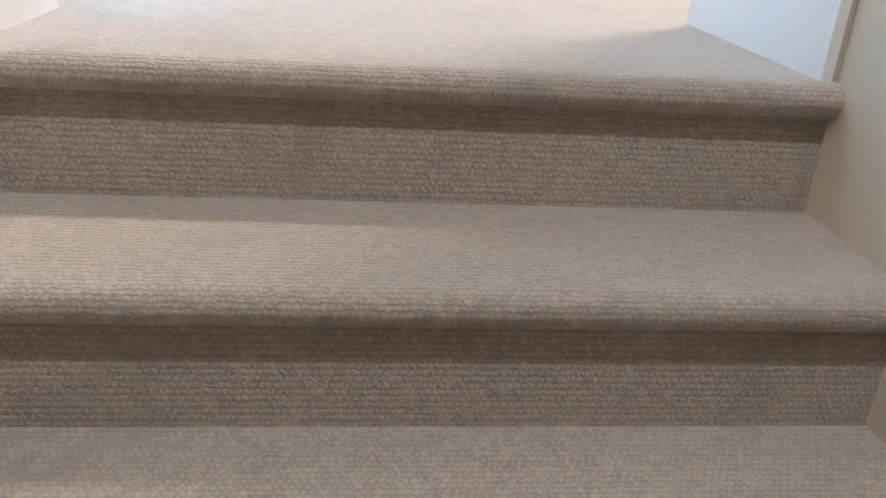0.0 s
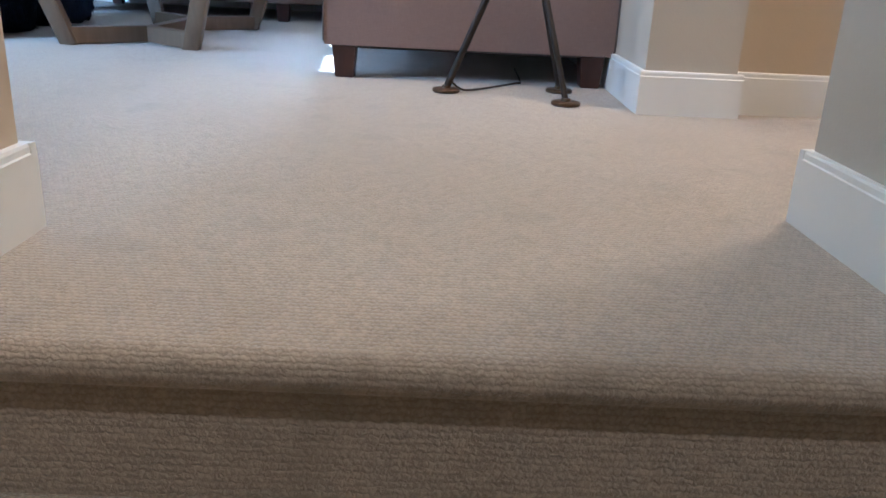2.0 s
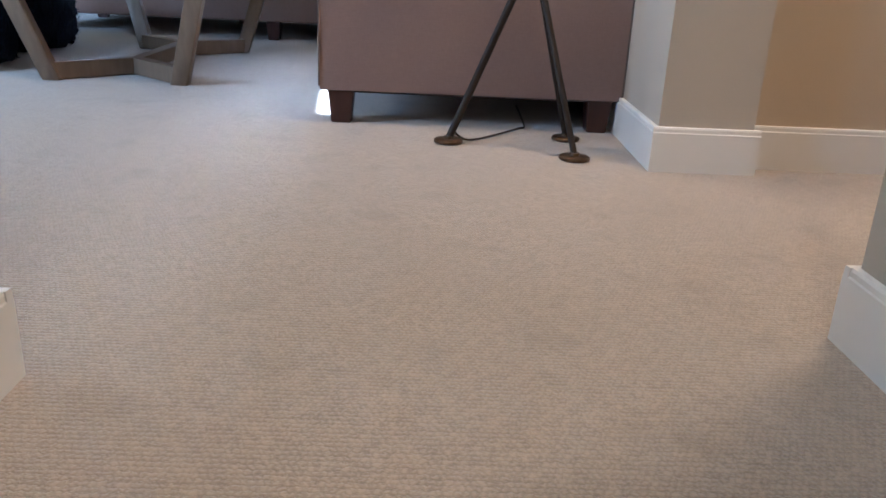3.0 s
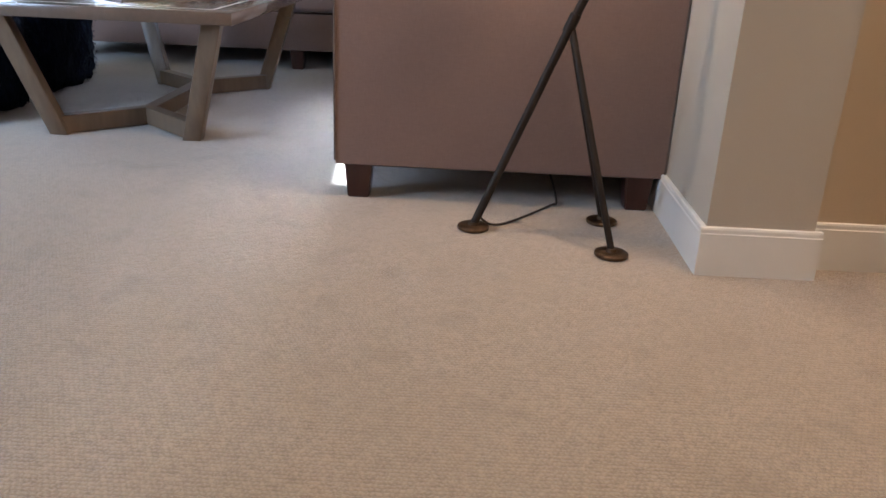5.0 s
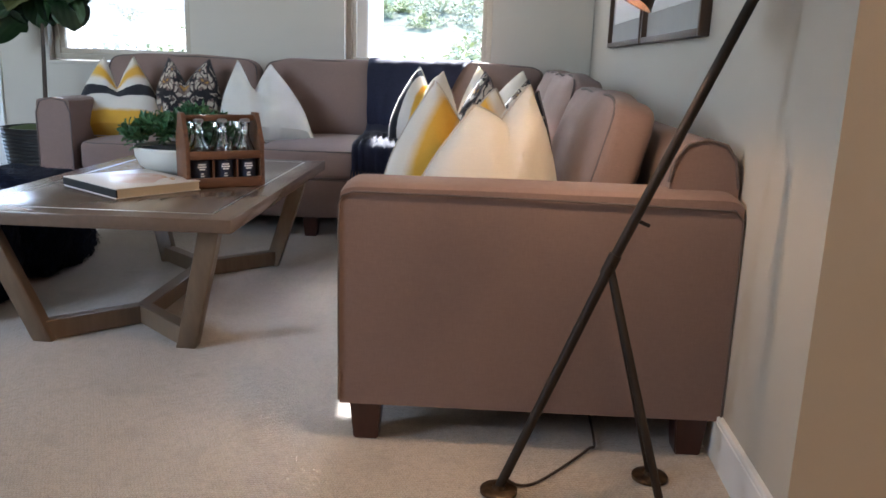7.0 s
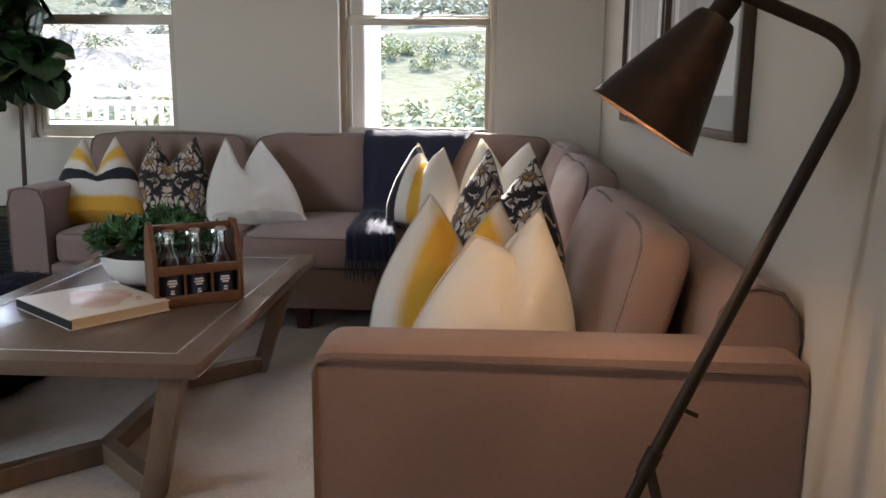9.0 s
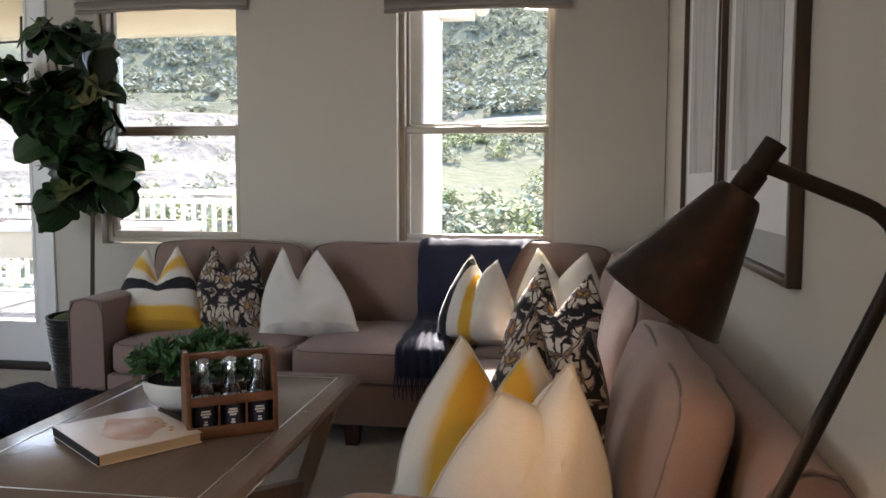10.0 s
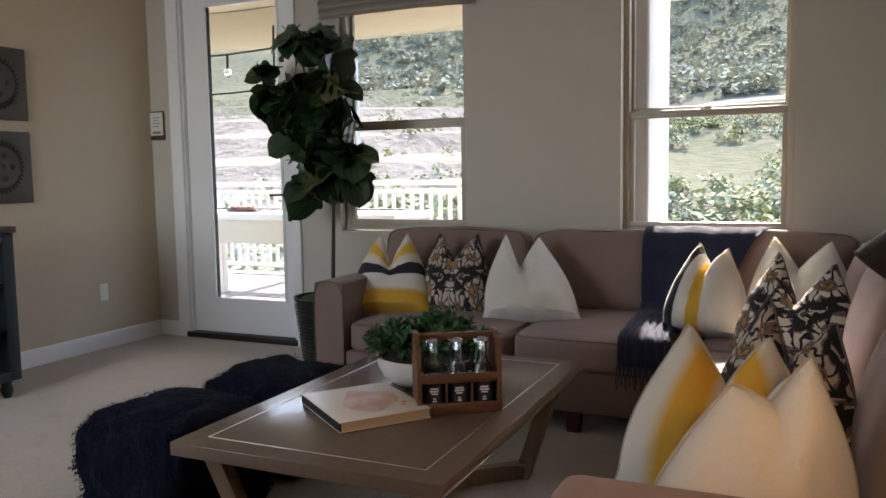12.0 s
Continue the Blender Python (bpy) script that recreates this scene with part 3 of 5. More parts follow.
# ---- coffee table ----
TX0, TX1, TY0, TY1, TZ = -1.53, -0.67, 2.25, 3.62, 0.445
table = thing("coffee_table", ((TX0 + TX1) / 2, (TY0 + TY1) / 2, 0), "grey-brown oak coffee table with angled trestle legs", "table")
tw, tl = (TX1 - TX0) / 2, (TY1 - TY0) / 2
top = part("tabletop", boxes((-tw, tw, -tl, tl, TZ - 0.04, TZ), bevel=0.003), M_TABLE, table, "grey-brown oak top with a thin inlay line")
b_, i_ = 0.075, 0.0025
for r in ((-tw + b_, -tw + b_ + 2 * i_, -tl + b_, tl - b_), (tw - b_ - 2 * i_, tw - b_, -tl + b_, tl - b_), (-tw + b_ + 2 * i_, tw - b_ - 2 * i_, -tl + b_, -tl + b_ + 2 * i_), (-tw + b_ + 2 * i_, tw - b_ - 2 * i_, tl - b_ - 2 * i_, tl - b_)):
    part("inlay", boxes((*r, TZ - 0.002, TZ + 0.0008)), M_INLAY, top, "thin pale inlay strip", smooth=False)


def beam(p, q, a, b):
    """A square-cut bar from p to q, a wide and b deep."""
    p, q = Vector(p), Vector(q)
    d = (q - p).normalized()
    side = Vector((0, 0, 1)).cross(d)
    side = side.normalized() if side.length > 1e-3 else Vector((1, 0, 0))
    up = d.cross(side)
    bm = bmesh.new()
    r0 = [bm.verts.new(p + side * (sx * a / 2) + up * (sy * b / 2)) for sx, sy in ((-1, -1), (1, -1), (1, 1), (-1, 1))]
    r1 = [bm.verts.new(q + side * (sx * a / 2) + up * (sy * b / 2)) for sx, sy in ((-1, -1), (1, -1), (1, 1), (-1, 1))]
    for i in range(4):
        bm.faces.new((r0[i], r0[(i + 1) % 4], r1[(i + 1) % 4], r1[i]))
    bm.faces.new(r0)
    bm.faces.new(r1)
    bmesh.ops.bevel(bm, geom=bm.edges[:], offset=0.002, segments=1, affect="EDGES")
    return bm


def slant(x0, y0, x1, y1, w, d):
    """A leg with level ends, from the floor to the top."""
    bm = bmesh.new()
    a = [bm.verts.new((x0 + sx * w / 2, y0 + sy * d / 2, 0.0)) for sx, sy in ((-1, -1), (1, -1), (1, 1), (-1, 1))]
    c = [bm.verts.new((x1 + sx * w / 2, y1 + sy * d / 2, TZ - 0.04)) for sx, sy in ((-1, -1), (1, -1), (1, 1), (-1, 1))]
    for i in range(4):
        bm.faces.new((a[i], a[(i + 1) % 4], c[(i + 1) % 4], c[i]))
    bm.faces.new(a)
    bm.faces.new(c)
    bmesh.ops.bevel(bm, geom=bm.edges[:], offset=0.002, segments=1, affect="EDGES")
    return bm


for sy in (-1, 1):
    yf, yt, yv = sy * 0.515, sy * 0.60, sy * 0.31
    for sx in (-1, 1):
        part("leg", slant(sx * 0.228, yf, sx * 0.345, yt, 0.062, 0.045), M_TLEG, table, "angled oak leg")
        part("foot_bar", beam((sx * 0.232, yf, 0.034), (sx * 0.01, yv, 0.034), 0.045, 0.062), M_TLEG, table, "low oak cross bar")
part("stretcher", beam((0, -0.31, 0.033), (0, 0.31, 0.033), 0.05, 0.058), M_TLEG, table, "low oak stretcher")


# ---- floor lamp ----
lamp = thing("floor_lamp", (0.30, 1.63, 0), "rusty bronze tripod floor lamp with a cone shade, switched on", "lamp")
LO = Vector((0.30, 1.63, 0))


def lamp_part(name, bm, mat, label="", parent=None):
    bm.transform(Matrix.Translation(-LO))
    return part(name, bm, mat, parent or lamp, label)


n = Nodes("rusted_shade")
spots = n.ramp(n.noise(22.0, 6), [(0.45, (0.016, 0.010, 0.008)), (0.62, (0.032, 0.016, 0.010)), (0.78, (0.13, 0.058, 0.024))])
n.bump(n.noise(70.0, 5), 0.5, 0.002)
M_RUST = n.set(spots, 0.5, 0.55)
n = Nodes("bronze_foot")
M_FOOT = n.set(n.ramp(n.noise(60.0, 5), [(0.3, (0.05, 0.03, 0.016)), (0.7, (0.13, 0.085, 0.05))]), 0.45, 0.8)
FEET = ((0.089, 1.642), (0.414, 1.497), (0.429, 1.737))
JOINT, BEND, HEAD = Vector((0.290, 1.652, 0.515)), Vector((0.548, 1.64, 1.128)), Vector((0.372, 1.655, 1.235))
pole_dir = (BEND - Vector((*FEET[0], 0.012))).normalized()
corner = BEND + pole_dir * 0.03
pts = [Vector((*FEET[0], 0.012)), JOINT, BEND - pole_dir * 0.05]
arm_dir = (HEAD - corner).normalized()
for k in range(1, 8):
    a = k / 8
    p, q, r_ = BEND - pole_dir * 0.05, corner, corner + arm_dir * 0.075
    pts.append(p * (1 - a) ** 2 + q * 2 * a * (1 - a) + r_ * a * a)
pts += [corner + arm_dir * 0.075, HEAD]
lamp_part("pole", tube(pts, 0.0105, 12), M_IRON, "dark bronze bent pole")
for i, (x, y) in enumerate(FEET):
    foot = lamp_part("foot", lathe([(0.036, 0.0), (0.040, 0.003), (0.040, 0.009), (0.036, 0.012), (0.014, 0.0125), (0.012, 0.02)], 28, Matrix.Translation((x, y, 0.0005))), M_FOOT, "round bronze foot")
    if i:
        lamp_part("leg", tube([(x, y, 0.012), JOINT - Vector((0, 0, 0.012))], 0.0085, 12), M_IRON, "dark bronze leg")
lamp_part("collar", tube([JOINT - pole_dir * 0.025, JOINT + pole_dir * 0.02], 0.0135, 12), M_IRON)
s0 = JOINT + pole_dir * 0.10
lamp_part("screw", tube([s0, s0 + Vector((0.03, -0.006, -0.012))], 0.0038, 8), M_IRON)
# cone shade: open mouth, thin wall, neck and swivel
mouth = Vector((0.252, 1.665, 1.048))
axis = (mouth - HEAD).normalized()
neck = HEAD + axis * 0.012
frame_m = Matrix.Translation(neck) @ axis.to_track_quat("Z", "X").to_matrix().to_4x4()
L = (mouth - neck).length
outer = [(0.018, 0.0), (0.018, 0.03), (0.028, 0.032), (0.033, 0.040)] + [(0.033 + (0.088 - 0.033) * k / 10, 0.040 + (L - 0.040) * k / 10) for k in range(1, 11)] + [(0.0895, L), (0.0885, L + 0.002)]
inner = [(r - 0.0022, z) for r, z in outer[::-1][1:] if z > 0.04] + [(0.028, 0.044)]
shade = lamp_part("shade", lathe(outer + inner, 40, frame_m), M_RUST, "rust-stained metal cone shade")
lamp_part("swivel", tube([HEAD - axis * 0.032, HEAD + axis * 0.02], 0.0155, 14), M_IRON)
n = Nodes("warm_bulb")
n.set((1, 0.9, 0.7), 0.4, Emission_Strength=14.0)
n.bsdf.inputs["Emission Color"].default_value = (1.0, 0.72, 0.42, 1)
M_BULB = n.mat
bulb_c = neck + axis * (L - 0.055)
bm = bmesh.new()
bmesh.ops.create_uvsphere(bm, u_segments=16, v_segments=10, radius=0.026, matrix=Matrix.Translation(bulb_c))
lamp_part("bulb", bm, M_BULB, "glowing warm bulb")
lamp_part("socket", tube([neck + axis * 0.035, bulb_c], 0.014, 12), M_BLACK)
glow = new("lamp_light", bpy.data.lights.new("lamp_light", "POINT"))
glow.data.energy, glow.data.color, glow.data.shadow_soft_size = 0.78, (1.0, 0.62, 0.34), 0.02
glow.location = bulb_c + axis * 0.036
cord = [Vector((0.094, 1.645, 0.045)), Vector((0.112, 1.655, 0.022)), Vector((0.138, 1.668, 0.006)), Vector((0.175, 1.688, 0.005)), Vector((0.236, 1.758, 0.006)), Vector((0.306, 1.852, 0.007)), Vector((0.328, 1.91, 0.006)), Vector((0.34, 2.3, 0.006))]
smooth_pts = []
for i in range(len(cord) - 1):
    a, b, c, d = cord[max(i - 1, 0)], cord[i], cord[i + 1], cord[min(i + 2, len(cord) - 1)]
    for k in range(5):
        u = k / 5
        smooth_pts.append(0.5 * ((2 * b) + (c - a) * u + (2 * a - 5 * b + 4 * c - d) * u * u + (3 * b - a - 3 * c + d) * u ** 3))
lamp_part("cord", tube(smooth_pts, 0.0032, 8), plain("brown_cord", (0.03, 0.018, 0.012), 0.6), "thin brown cord on the carpet")


# ---- pillows ----
def uv_material(name, build):
    n = Nodes(name)
    sep = n.add("ShaderNodeSeparateXYZ")
    n.link(n.coord.outputs["UV"], sep.inputs[0])
    w = n.math("MULTIPLY", n.math("ADD", n.noise(1.0, 2, n.mapped((520, 520, 60))), n.noise(1.0, 2, n.mapped((60, 60, 520)))), 0.5)
    col = build(n, sep.outputs[0], sep.outputs[1])
    col = n.mix(n.math("MULTIPLY", w, 0.4), col, n.mix(0.55, col, (0.02, 0.02, 0.02)))
    n.bump(w, 0.6, 0.0012)
    n.bump(n.noise(16.0, 3), 0.25, 0.006)
    return n.set(col, 0.92, Sheen_Weight=0.1, Specular_IOR_Level=0.2)


WHITE, MUSTARD, INK = (0.64, 0.605, 0.54), (0.62, 0.36, 0.045), (0.016, 0.016, 0.022)


def bands(n, value, rows):
    """Soft-edged stripes: rows of (from, to, colour) along value."""
    col = WHITE
    wob = n.math("MULTIPLY", n.math("SUBTRACT", n.noise(40.0, 3), 0.5), 0.03)
    v = n.math("ADD", value, wob)
    for a, b, c, soft in rows:
        up = n.math("DIVIDE", n.math("SUBTRACT", v, a), soft)
        dn = n.math("DIVIDE", n.math("SUBTRACT", b, v), soft)
        k = n.math("MINIMUM", n.math("MAXIMUM", n.math("MINIMUM", up, dn), 0.0), 1.0)
        col = n.mix(k, col, c)
    return col


M_PW = uv_material("cream_linen", lambda n, u, v: n.mix(n.noise(4.0, 3), (0.60, 0.565, 0.50), (0.67, 0.64, 0.58)))
M_PSTRIPE = uv_material("cross_striped_linen", lambda n, u, v: bands(n, v, [(-0.1, 0.22, MUSTARD, 0.05), (0.40, 0.57, INK, 0.012), (0.66, 0.90, MUSTARD, 0.07)]))
M_PVERT = uv_material("upright_striped_linen", lambda n, u, v: bands(n, u, [(0.08, 0.24, INK, 0.012), (0.40, 0.60, MUSTARD, 0.03)]))
M_POMBRE = uv_material("mustard_centre_linen", lambda n, u, v: bands(n, u, [(0.14, 0.50, MUSTARD, 0.09), (0.55, 0.92, MUSTARD, 0.09)]))


def ikat(n, u, v, across=2.7, up=2.1, pale=(0.62, 0.56, 0.46)):
    """Mirrored feathered petals: ink ground, pale lobes with dark ribs, taupe and ochre hearts."""
    m = n.math("ABSOLUTE", n.math("SUBTRACT", u, 0.5))
    comb = n.add("ShaderNodeCombineXYZ")
    n.link(n.math("MULTIPLY", m, across), comb.inputs[0])
    n.link(n.math("MULTIPLY", v, up), comb.inputs[1])
    d = n.add("ShaderNodeTexNoise", Scale=2.2, Detail=2.0)
    n.link(comb.outputs[0], d.inputs["Vector"])
    add = n.add("ShaderNodeVectorMath")
    add.operation = "MULTIPLY_ADD"
    n.link(d.outputs["Color"], add.inputs[0])
    add.inputs[1].default_value = (0.55, 0.75, 0)
    n.link(comb.outputs[0], add.inputs[2])
    vo = n.add("ShaderNodeTexVoronoi", Scale=1.15, Randomness=0.8)
    vo.voronoi_dimensions = "2D"
    n.link(add.outputs[0], vo.inputs["Vector"])
    # ribs fan out from the heart of each petal
    rel = n.add("ShaderNodeVectorMath")
    rel.operation = "SUBTRACT"
    n.link(add.outputs[0], rel.inputs[0])
    n.link(vo.outputs["Position"], rel.inputs[1])
    sep = n.add("ShaderNodeSeparateXYZ")
    n.link(rel.outputs[0], sep.inputs[0])
    ang = n.math("ARCTAN2", sep.outputs[1], sep.outputs[0])
    wob = n.math("MULTIPLY", n.noise(60.0, 3), 1.6)
    rib = n.math("GREATER_THAN", n.math("SINE", n.math("ADD", n.math("MULTIPLY", ang, 8.0), wob)), 0.55)
    edge = n.math("ADD", vo.outputs["Distance"], n.math("MULTIPLY", n.math("SUBTRACT", n.noise(80.0, 2), 0.5), 0.10))
    petal = n.ramp(edge, [(0.0, (0.36, 0.20, 0.06)), (0.10, (0.09, 0.06, 0.05)), (0.15, (0.20, 0.145, 0.12)), (0.24, pale), (0.43, (0.17, 0.115, 0.10)), (0.49, (0.016, 0.014, 0.016)), (0.68, tint(pale, 0.8)), (0.75, (0.10, 0.07, 0.06))], "CONSTANT")
    ribbed = n.math("MULTIPLY", rib, n.math("GREATER_THAN", edge, 0.20))
    return n.mix(ribbed, petal, (0.020, 0.017, 0.018))


M_PIKAT = uv_material("ikat_print_linen", ikat)
M_PIKAT2 = uv_material("brown_ikat_print_linen", lambda n, u, v: ikat(n, u, v, 3.1, 2.5, (0.46, 0.39, 0.31)))
for m in (M_PW, M_PSTRIPE, M_PVERT, M_POMBRE):     # light passes the thin filled corners
    b = m.node_tree.nodes["Principled BSDF"]
    b.inputs["Subsurface Weight"].default_value = 0.55
    b.inputs["Subsurface Radius"].default_value = (0.06, 0.055, 0.042)
    b.inputs["Subsurface Scale"].default_value = 1.0
M_ZIP = plain("pillow_seam", (0.42, 0.38, 0.32), 0.9, grain=200)


def pillow(at, width, height, thick, tips, notch, yaw, lean, mat, label, roll=0, seed=0.0, sag=0.25, skew=0.0, shift=0.0):
    """A chopped pillow standing on its lower edge: two ears above a V."""
    bm = bmesh.new()
    uv = bm.loops.layers.uv.new("UVMap")
    N = 22
    grids = []
    for side in (-1, 1):
        g = {}
        for i in range(N + 1):
            u = i / N * 2 - 1
            for j in range(N + 1):
                v = j / N
                # outline: broad at the base, gathered to the ears
                half = width / 2 * ((1 - v) + v * (tips / width * 2)) + 0.036 * math.sin(math.pi * v ** 0.85) ** 1.2 + 0.012 * max(0.0, 1 - v / 0.07)
                x = half * u + shift * v
                dip = notch * (1 - min(1, abs(u) * 1.02)) ** 1.15
                z = height * v - dip * v ** 2.2 - 0.012 * (1 - v) ** 6 * (1 - abs(u)) + skew * u * v * v
                bell = max(0.0, (1 - u * u)) ** 0.55 * max(0.0, 1 - (2 * v ** 0.8 - 1) ** 4) ** 0.5 * (1 - sag * v)
                crease = 1 - min(0.75, 4.5 * notch) * math.exp(-(u / (0.10 + 0.22 * v)) ** 2) * v ** 1.6
                wr = noise.noise((x * 9 + seed, z * 9, side * 3.0)) * 0.018 + noise.noise((x * 24 + seed, z * 20, side)) * 0.007 + 0.006 * math.sin((abs(u) * 1.4 - v) * 26 + 4 * noise.noise((x * 6, z * 6, seed))) * max(0.0, 1 - abs(v - 0.62) * 3.2) * (1 - abs(u))
                y = side * (thick * 0.68 * bell * crease + wr * bell)
                g[i, j] = (x, y, z)
        grids.append(g)
    verts = {}
    for k, g in enumerate(grids):
        for (i, j), p in g.items():
            edge = i in (0, N) or j in (0, N)
            if edge and k == 1:
                verts[k, i, j] = verts[0, i, j]
            else:
                verts[k, i, j] = bm.verts.new(p if not edge else (p[0], 0, p[2]))
    for k in range(2):
        for i in range(N):
            for j in range(N):
                q = [(i, j), (i + 1, j), (i + 1, j + 1), (i, j + 1)]
                if k:
                    q = q[::-1]
                f = bm.faces.new([verts[k, a, b] for a, b in q])
                for lp, (a, b) in zip(f.loops, q):
                    lp[uv].uv = (a / N, b / N)
    edge_pts = [verts[0, i, 0].co.copy() for i in range(0, N, 2)] + [verts[0, N, j].co.copy() for j in range(0, N, 2)] + [verts[0, i, N].co.copy() for i in range(N, 0, -1)] + [verts[0, 0, j].co.copy() for j in range(N, 0, -2)]
    m = pose(*at) @ Matrix.Rotation(radians(yaw), 4, "Z") @ Matrix.Rotation(radians(-lean), 4, "X") @ Matrix.Rotation(radians(roll), 4, "Y")
    p = thing("pillow", m, label, "pillow", "pillows on the sofa")
    part("cover", bm, mat, p)
    part("seam", tube(edge_pts, 0.0035, 6, closed=True), M_PIPE if mat in (M_PIKAT, M_PIKAT2) else M_ZIP, p)
    return p


SEAT = 0.458
# along the window
pillow((-1.915, 4.30, SEAT), 0.46, 0.52, 0.17, 0.080, 0.235, 18, 39, M_PSTRIPE, "cream chopped pillow with a black band and mustard stripes", seed=1, shift=-0.015)
pillow((-1.590, 4.43, SEAT), 0.36, 0.47, 0.15, 0.117, 0.165, 3, 30, M_PIKAT2, "black and taupe ikat print pillow, chopped", seed=2, shift=-0.045)
pillow((-1.125, 4.36, SEAT), 0.48, 0.525, 0.18, 0.093, 0.225, 12, 41, M_PW, "plain cream linen pillow with a deep chop", seed=3, skew=-0.01, shift=-0.085)
# in the corner
pillow((0.11, 4.53, SEAT), 0.47, 0.44, 0.14, 0.130, 0.155, -12, 23, M_PW, "plain cream linen pillow in the sofa's corner", seed=4, skew=-0.01, shift=-0.03)
pillow((-0.285, 4.26, SEAT), 0.38, 0.41, 0.25, 0.068, 0.11, -17, 16, M_PVERT, "cream pillow with upright black and mustard stripes", seed=5, skew=-0.01)
pillow((0.075, 3.93, SEAT), 0.48, 0.405, 0.17, 0.120, 0.215, -26, 20, M_PIKAT, "black and cream ikat print pillow, chopped", seed=6, skew=-0.016)
# along the wall
pillow((0.055, 2.70, SEAT), 0.42, 0.395, 0.13, 0.105, 0.16, -36, 18, M_PIKAT2, "brown and black ikat print pillow", seed=7, skew=-0.022, shift=-0.01)
pillow((-0.05, 2.37, SEAT), 0.44, 0.383, 0.15, 0.089, 0.125, -5, 11, M_POMBRE, "cream pillow with a soft mustard centre", seed=8, skew=-0.008, shift=0.012)
pillow((0.030, 2.115, SEAT), 0.41, 0.362, 0.19, 0.076, 0.062, 22, 3, M_PW, "plain cream linen pillow beside the sofa arm", seed=9, skew=0.027, shift=0.05)

# ---- throw blanket ----
M_THROW = cloth("navy_knit", (0.030, 0.034, 0.066), thread=260, fleck=0.5, bump=0.8, sheen=0.12)
path = [(5.02, 0.74), (5.01, 0.86), (4.97, 0.892), (4.90, 0.898), (4.83, 0.893), (4.775, 0.865), (4.715, 0.78), (4.682, 0.65), (4.665, 0.53), (4.60, 0.495), (4.40, 0.492), (4.20, 0.490), (4.04, 0.488), (3.975, 0.474), (3.958, 0.42), (3.958, 0.355)]
dist = [0.0]
for a, b in zip(path, path[1:]):
    dist.append(dist[-1] + math.hypot(b[0] - a[0], b[1] - a[1]))
throw = thing("throw_blanket", (-0.45, 4.5, 0.45), "navy knitted throw with a fringe over the sofa back", "blanket")
TO = Matrix.Translation((0.45, -4.5, -0.45))
bm = bmesh.new()
NS, NW = 46, 22
g = {}
for s in range(NS + 1):
    d = dist[-1] * s / NS
    k = max(i for i in range(len(dist) - 1) if dist[i] <= d + 1e-9)
    f = (d - dist[k]) / (dist[k + 1] - dist[k])
    y, z = (path[k][c] + (path[k + 1][c] - path[k][c]) * f for c in (0, 1))
    t = s / NS
    x0 = -0.655 + 0.05 * t
    x1 = 0.0 - 0.38 * min(1, max(0, (t - 0.12) * 1.9))
    for w in range(NW + 1):
        u = w / NW
        fold = 0.011 * math.sin(u * 19 + 3 * noise.noise((u * 2, t * 3, 0))) * (0.5 + t) + 0.006 * noise.noise((u * 9, t * 16, 2))
        up = 1.0 if 4.04 < y < 4.66 or y > 4.80 else 0.25
        g[s, w] = bm.verts.new((x0 + (x1 - x0) * u + 0.008 * noise.noise((t * 9, u, 1)), y - abs(fold) * (1 - up) * 1.2, z + abs(fold) * up))
for s in range(NS):
    for w in range(NW):
        bm.faces.new((g[s, w], g[s, w + 1], g[s + 1, w + 1], g[s + 1, w]))
bmesh.ops.solidify(bm, geom=bm.faces[:], thickness=0.007)
bm.transform(TO)
part("blanket", bm, M_THROW, throw)
rnd = random.Random(4)
bm = bmesh.new()
for i in range(30):
    x = -0.605 + 0.225 * i / 29
    tip = Vector((x + rnd.uniform(-0.012, 0.012), 3.951 + rnd.uniform(-0.006, 0.006), 0.355 - rnd.uniform(0.07, 0.11)))
    t_ = tube([Vector((x, 3.957, 0.362)), Vector((x + rnd.uniform(-0.004, 0.004), 3.954, 0.33)), tip], 0.0035, 5, r_end=0.0018)
    me = bpy.data.meshes.new("strand")
    t_.to_mesh(me)
    t_.free()
    bm.from_mesh(me)
    bpy.data.meshes.remove(me)
bm.transform(TO)
tagged(part("fringe", bm, M_THROW, throw, "navy twisted fringe"), kind="stuff")

# ---- things on the coffee table ----
Z = TZ + 0.001
book = thing("book", pose(-1.155, 2.72, Z, 0, 0, 52), "closed picture book with a pale jacket and a peach photograph", "book")
BW, BL, BT = 0.150, 0.180, 0.032
part("page_block", boxes((-BW + 0.006, BW - 0.004, -BL + 0.004, BL - 0.004, 0.003, BT - 0.003)), wood("page_edges", (0.66, 0.57, 0.43), (6, 6, 900), 0.8, 0.12), book, "cream page block", smooth=False)
M_COVER = plain("pale_book_jacket", (0.72, 0.66, 0.60), 0.35, grain=12, amount=0.05, bump=0.05)
cover = part("cover", boxes((-BW, BW, -BL, BL, BT - 0.003, BT), (-BW, BW, -BL, BL, 0, 0.003), (-BW, BW, BL - 0.004, BL, 0.003, BT - 0.003), bevel=0.001), M_COVER, book, "pale printed jacket")
n = Nodes("peach_photograph")
grad = n.ramp(n.noise(11.0, 3), [(0.3, (0.70, 0.62, 0.58)), (0.5, (0.62, 0.42, 0.33)), (0.72, (0.50, 0.27, 0.19))])
M_PHOTO = n.set(grad, 0.35)
bm = bmesh.new()
ring_pts = [bm.verts.new((0.02 + 0.085 * math.cos(a) * (1 + 0.25 * math.sin(2 * a + 0.5)), 0.0 + 0.12 * math.sin(a) * (1 + 0.2 * math.cos(3 * a)), BT + 0.0006)) for a in [2 * math.pi * k / 40 for k in range(40)]]
bm.faces.new(ring_pts)
part("photograph", bm, M_PHOTO, cover, "peach-coloured photograph", smooth=False)
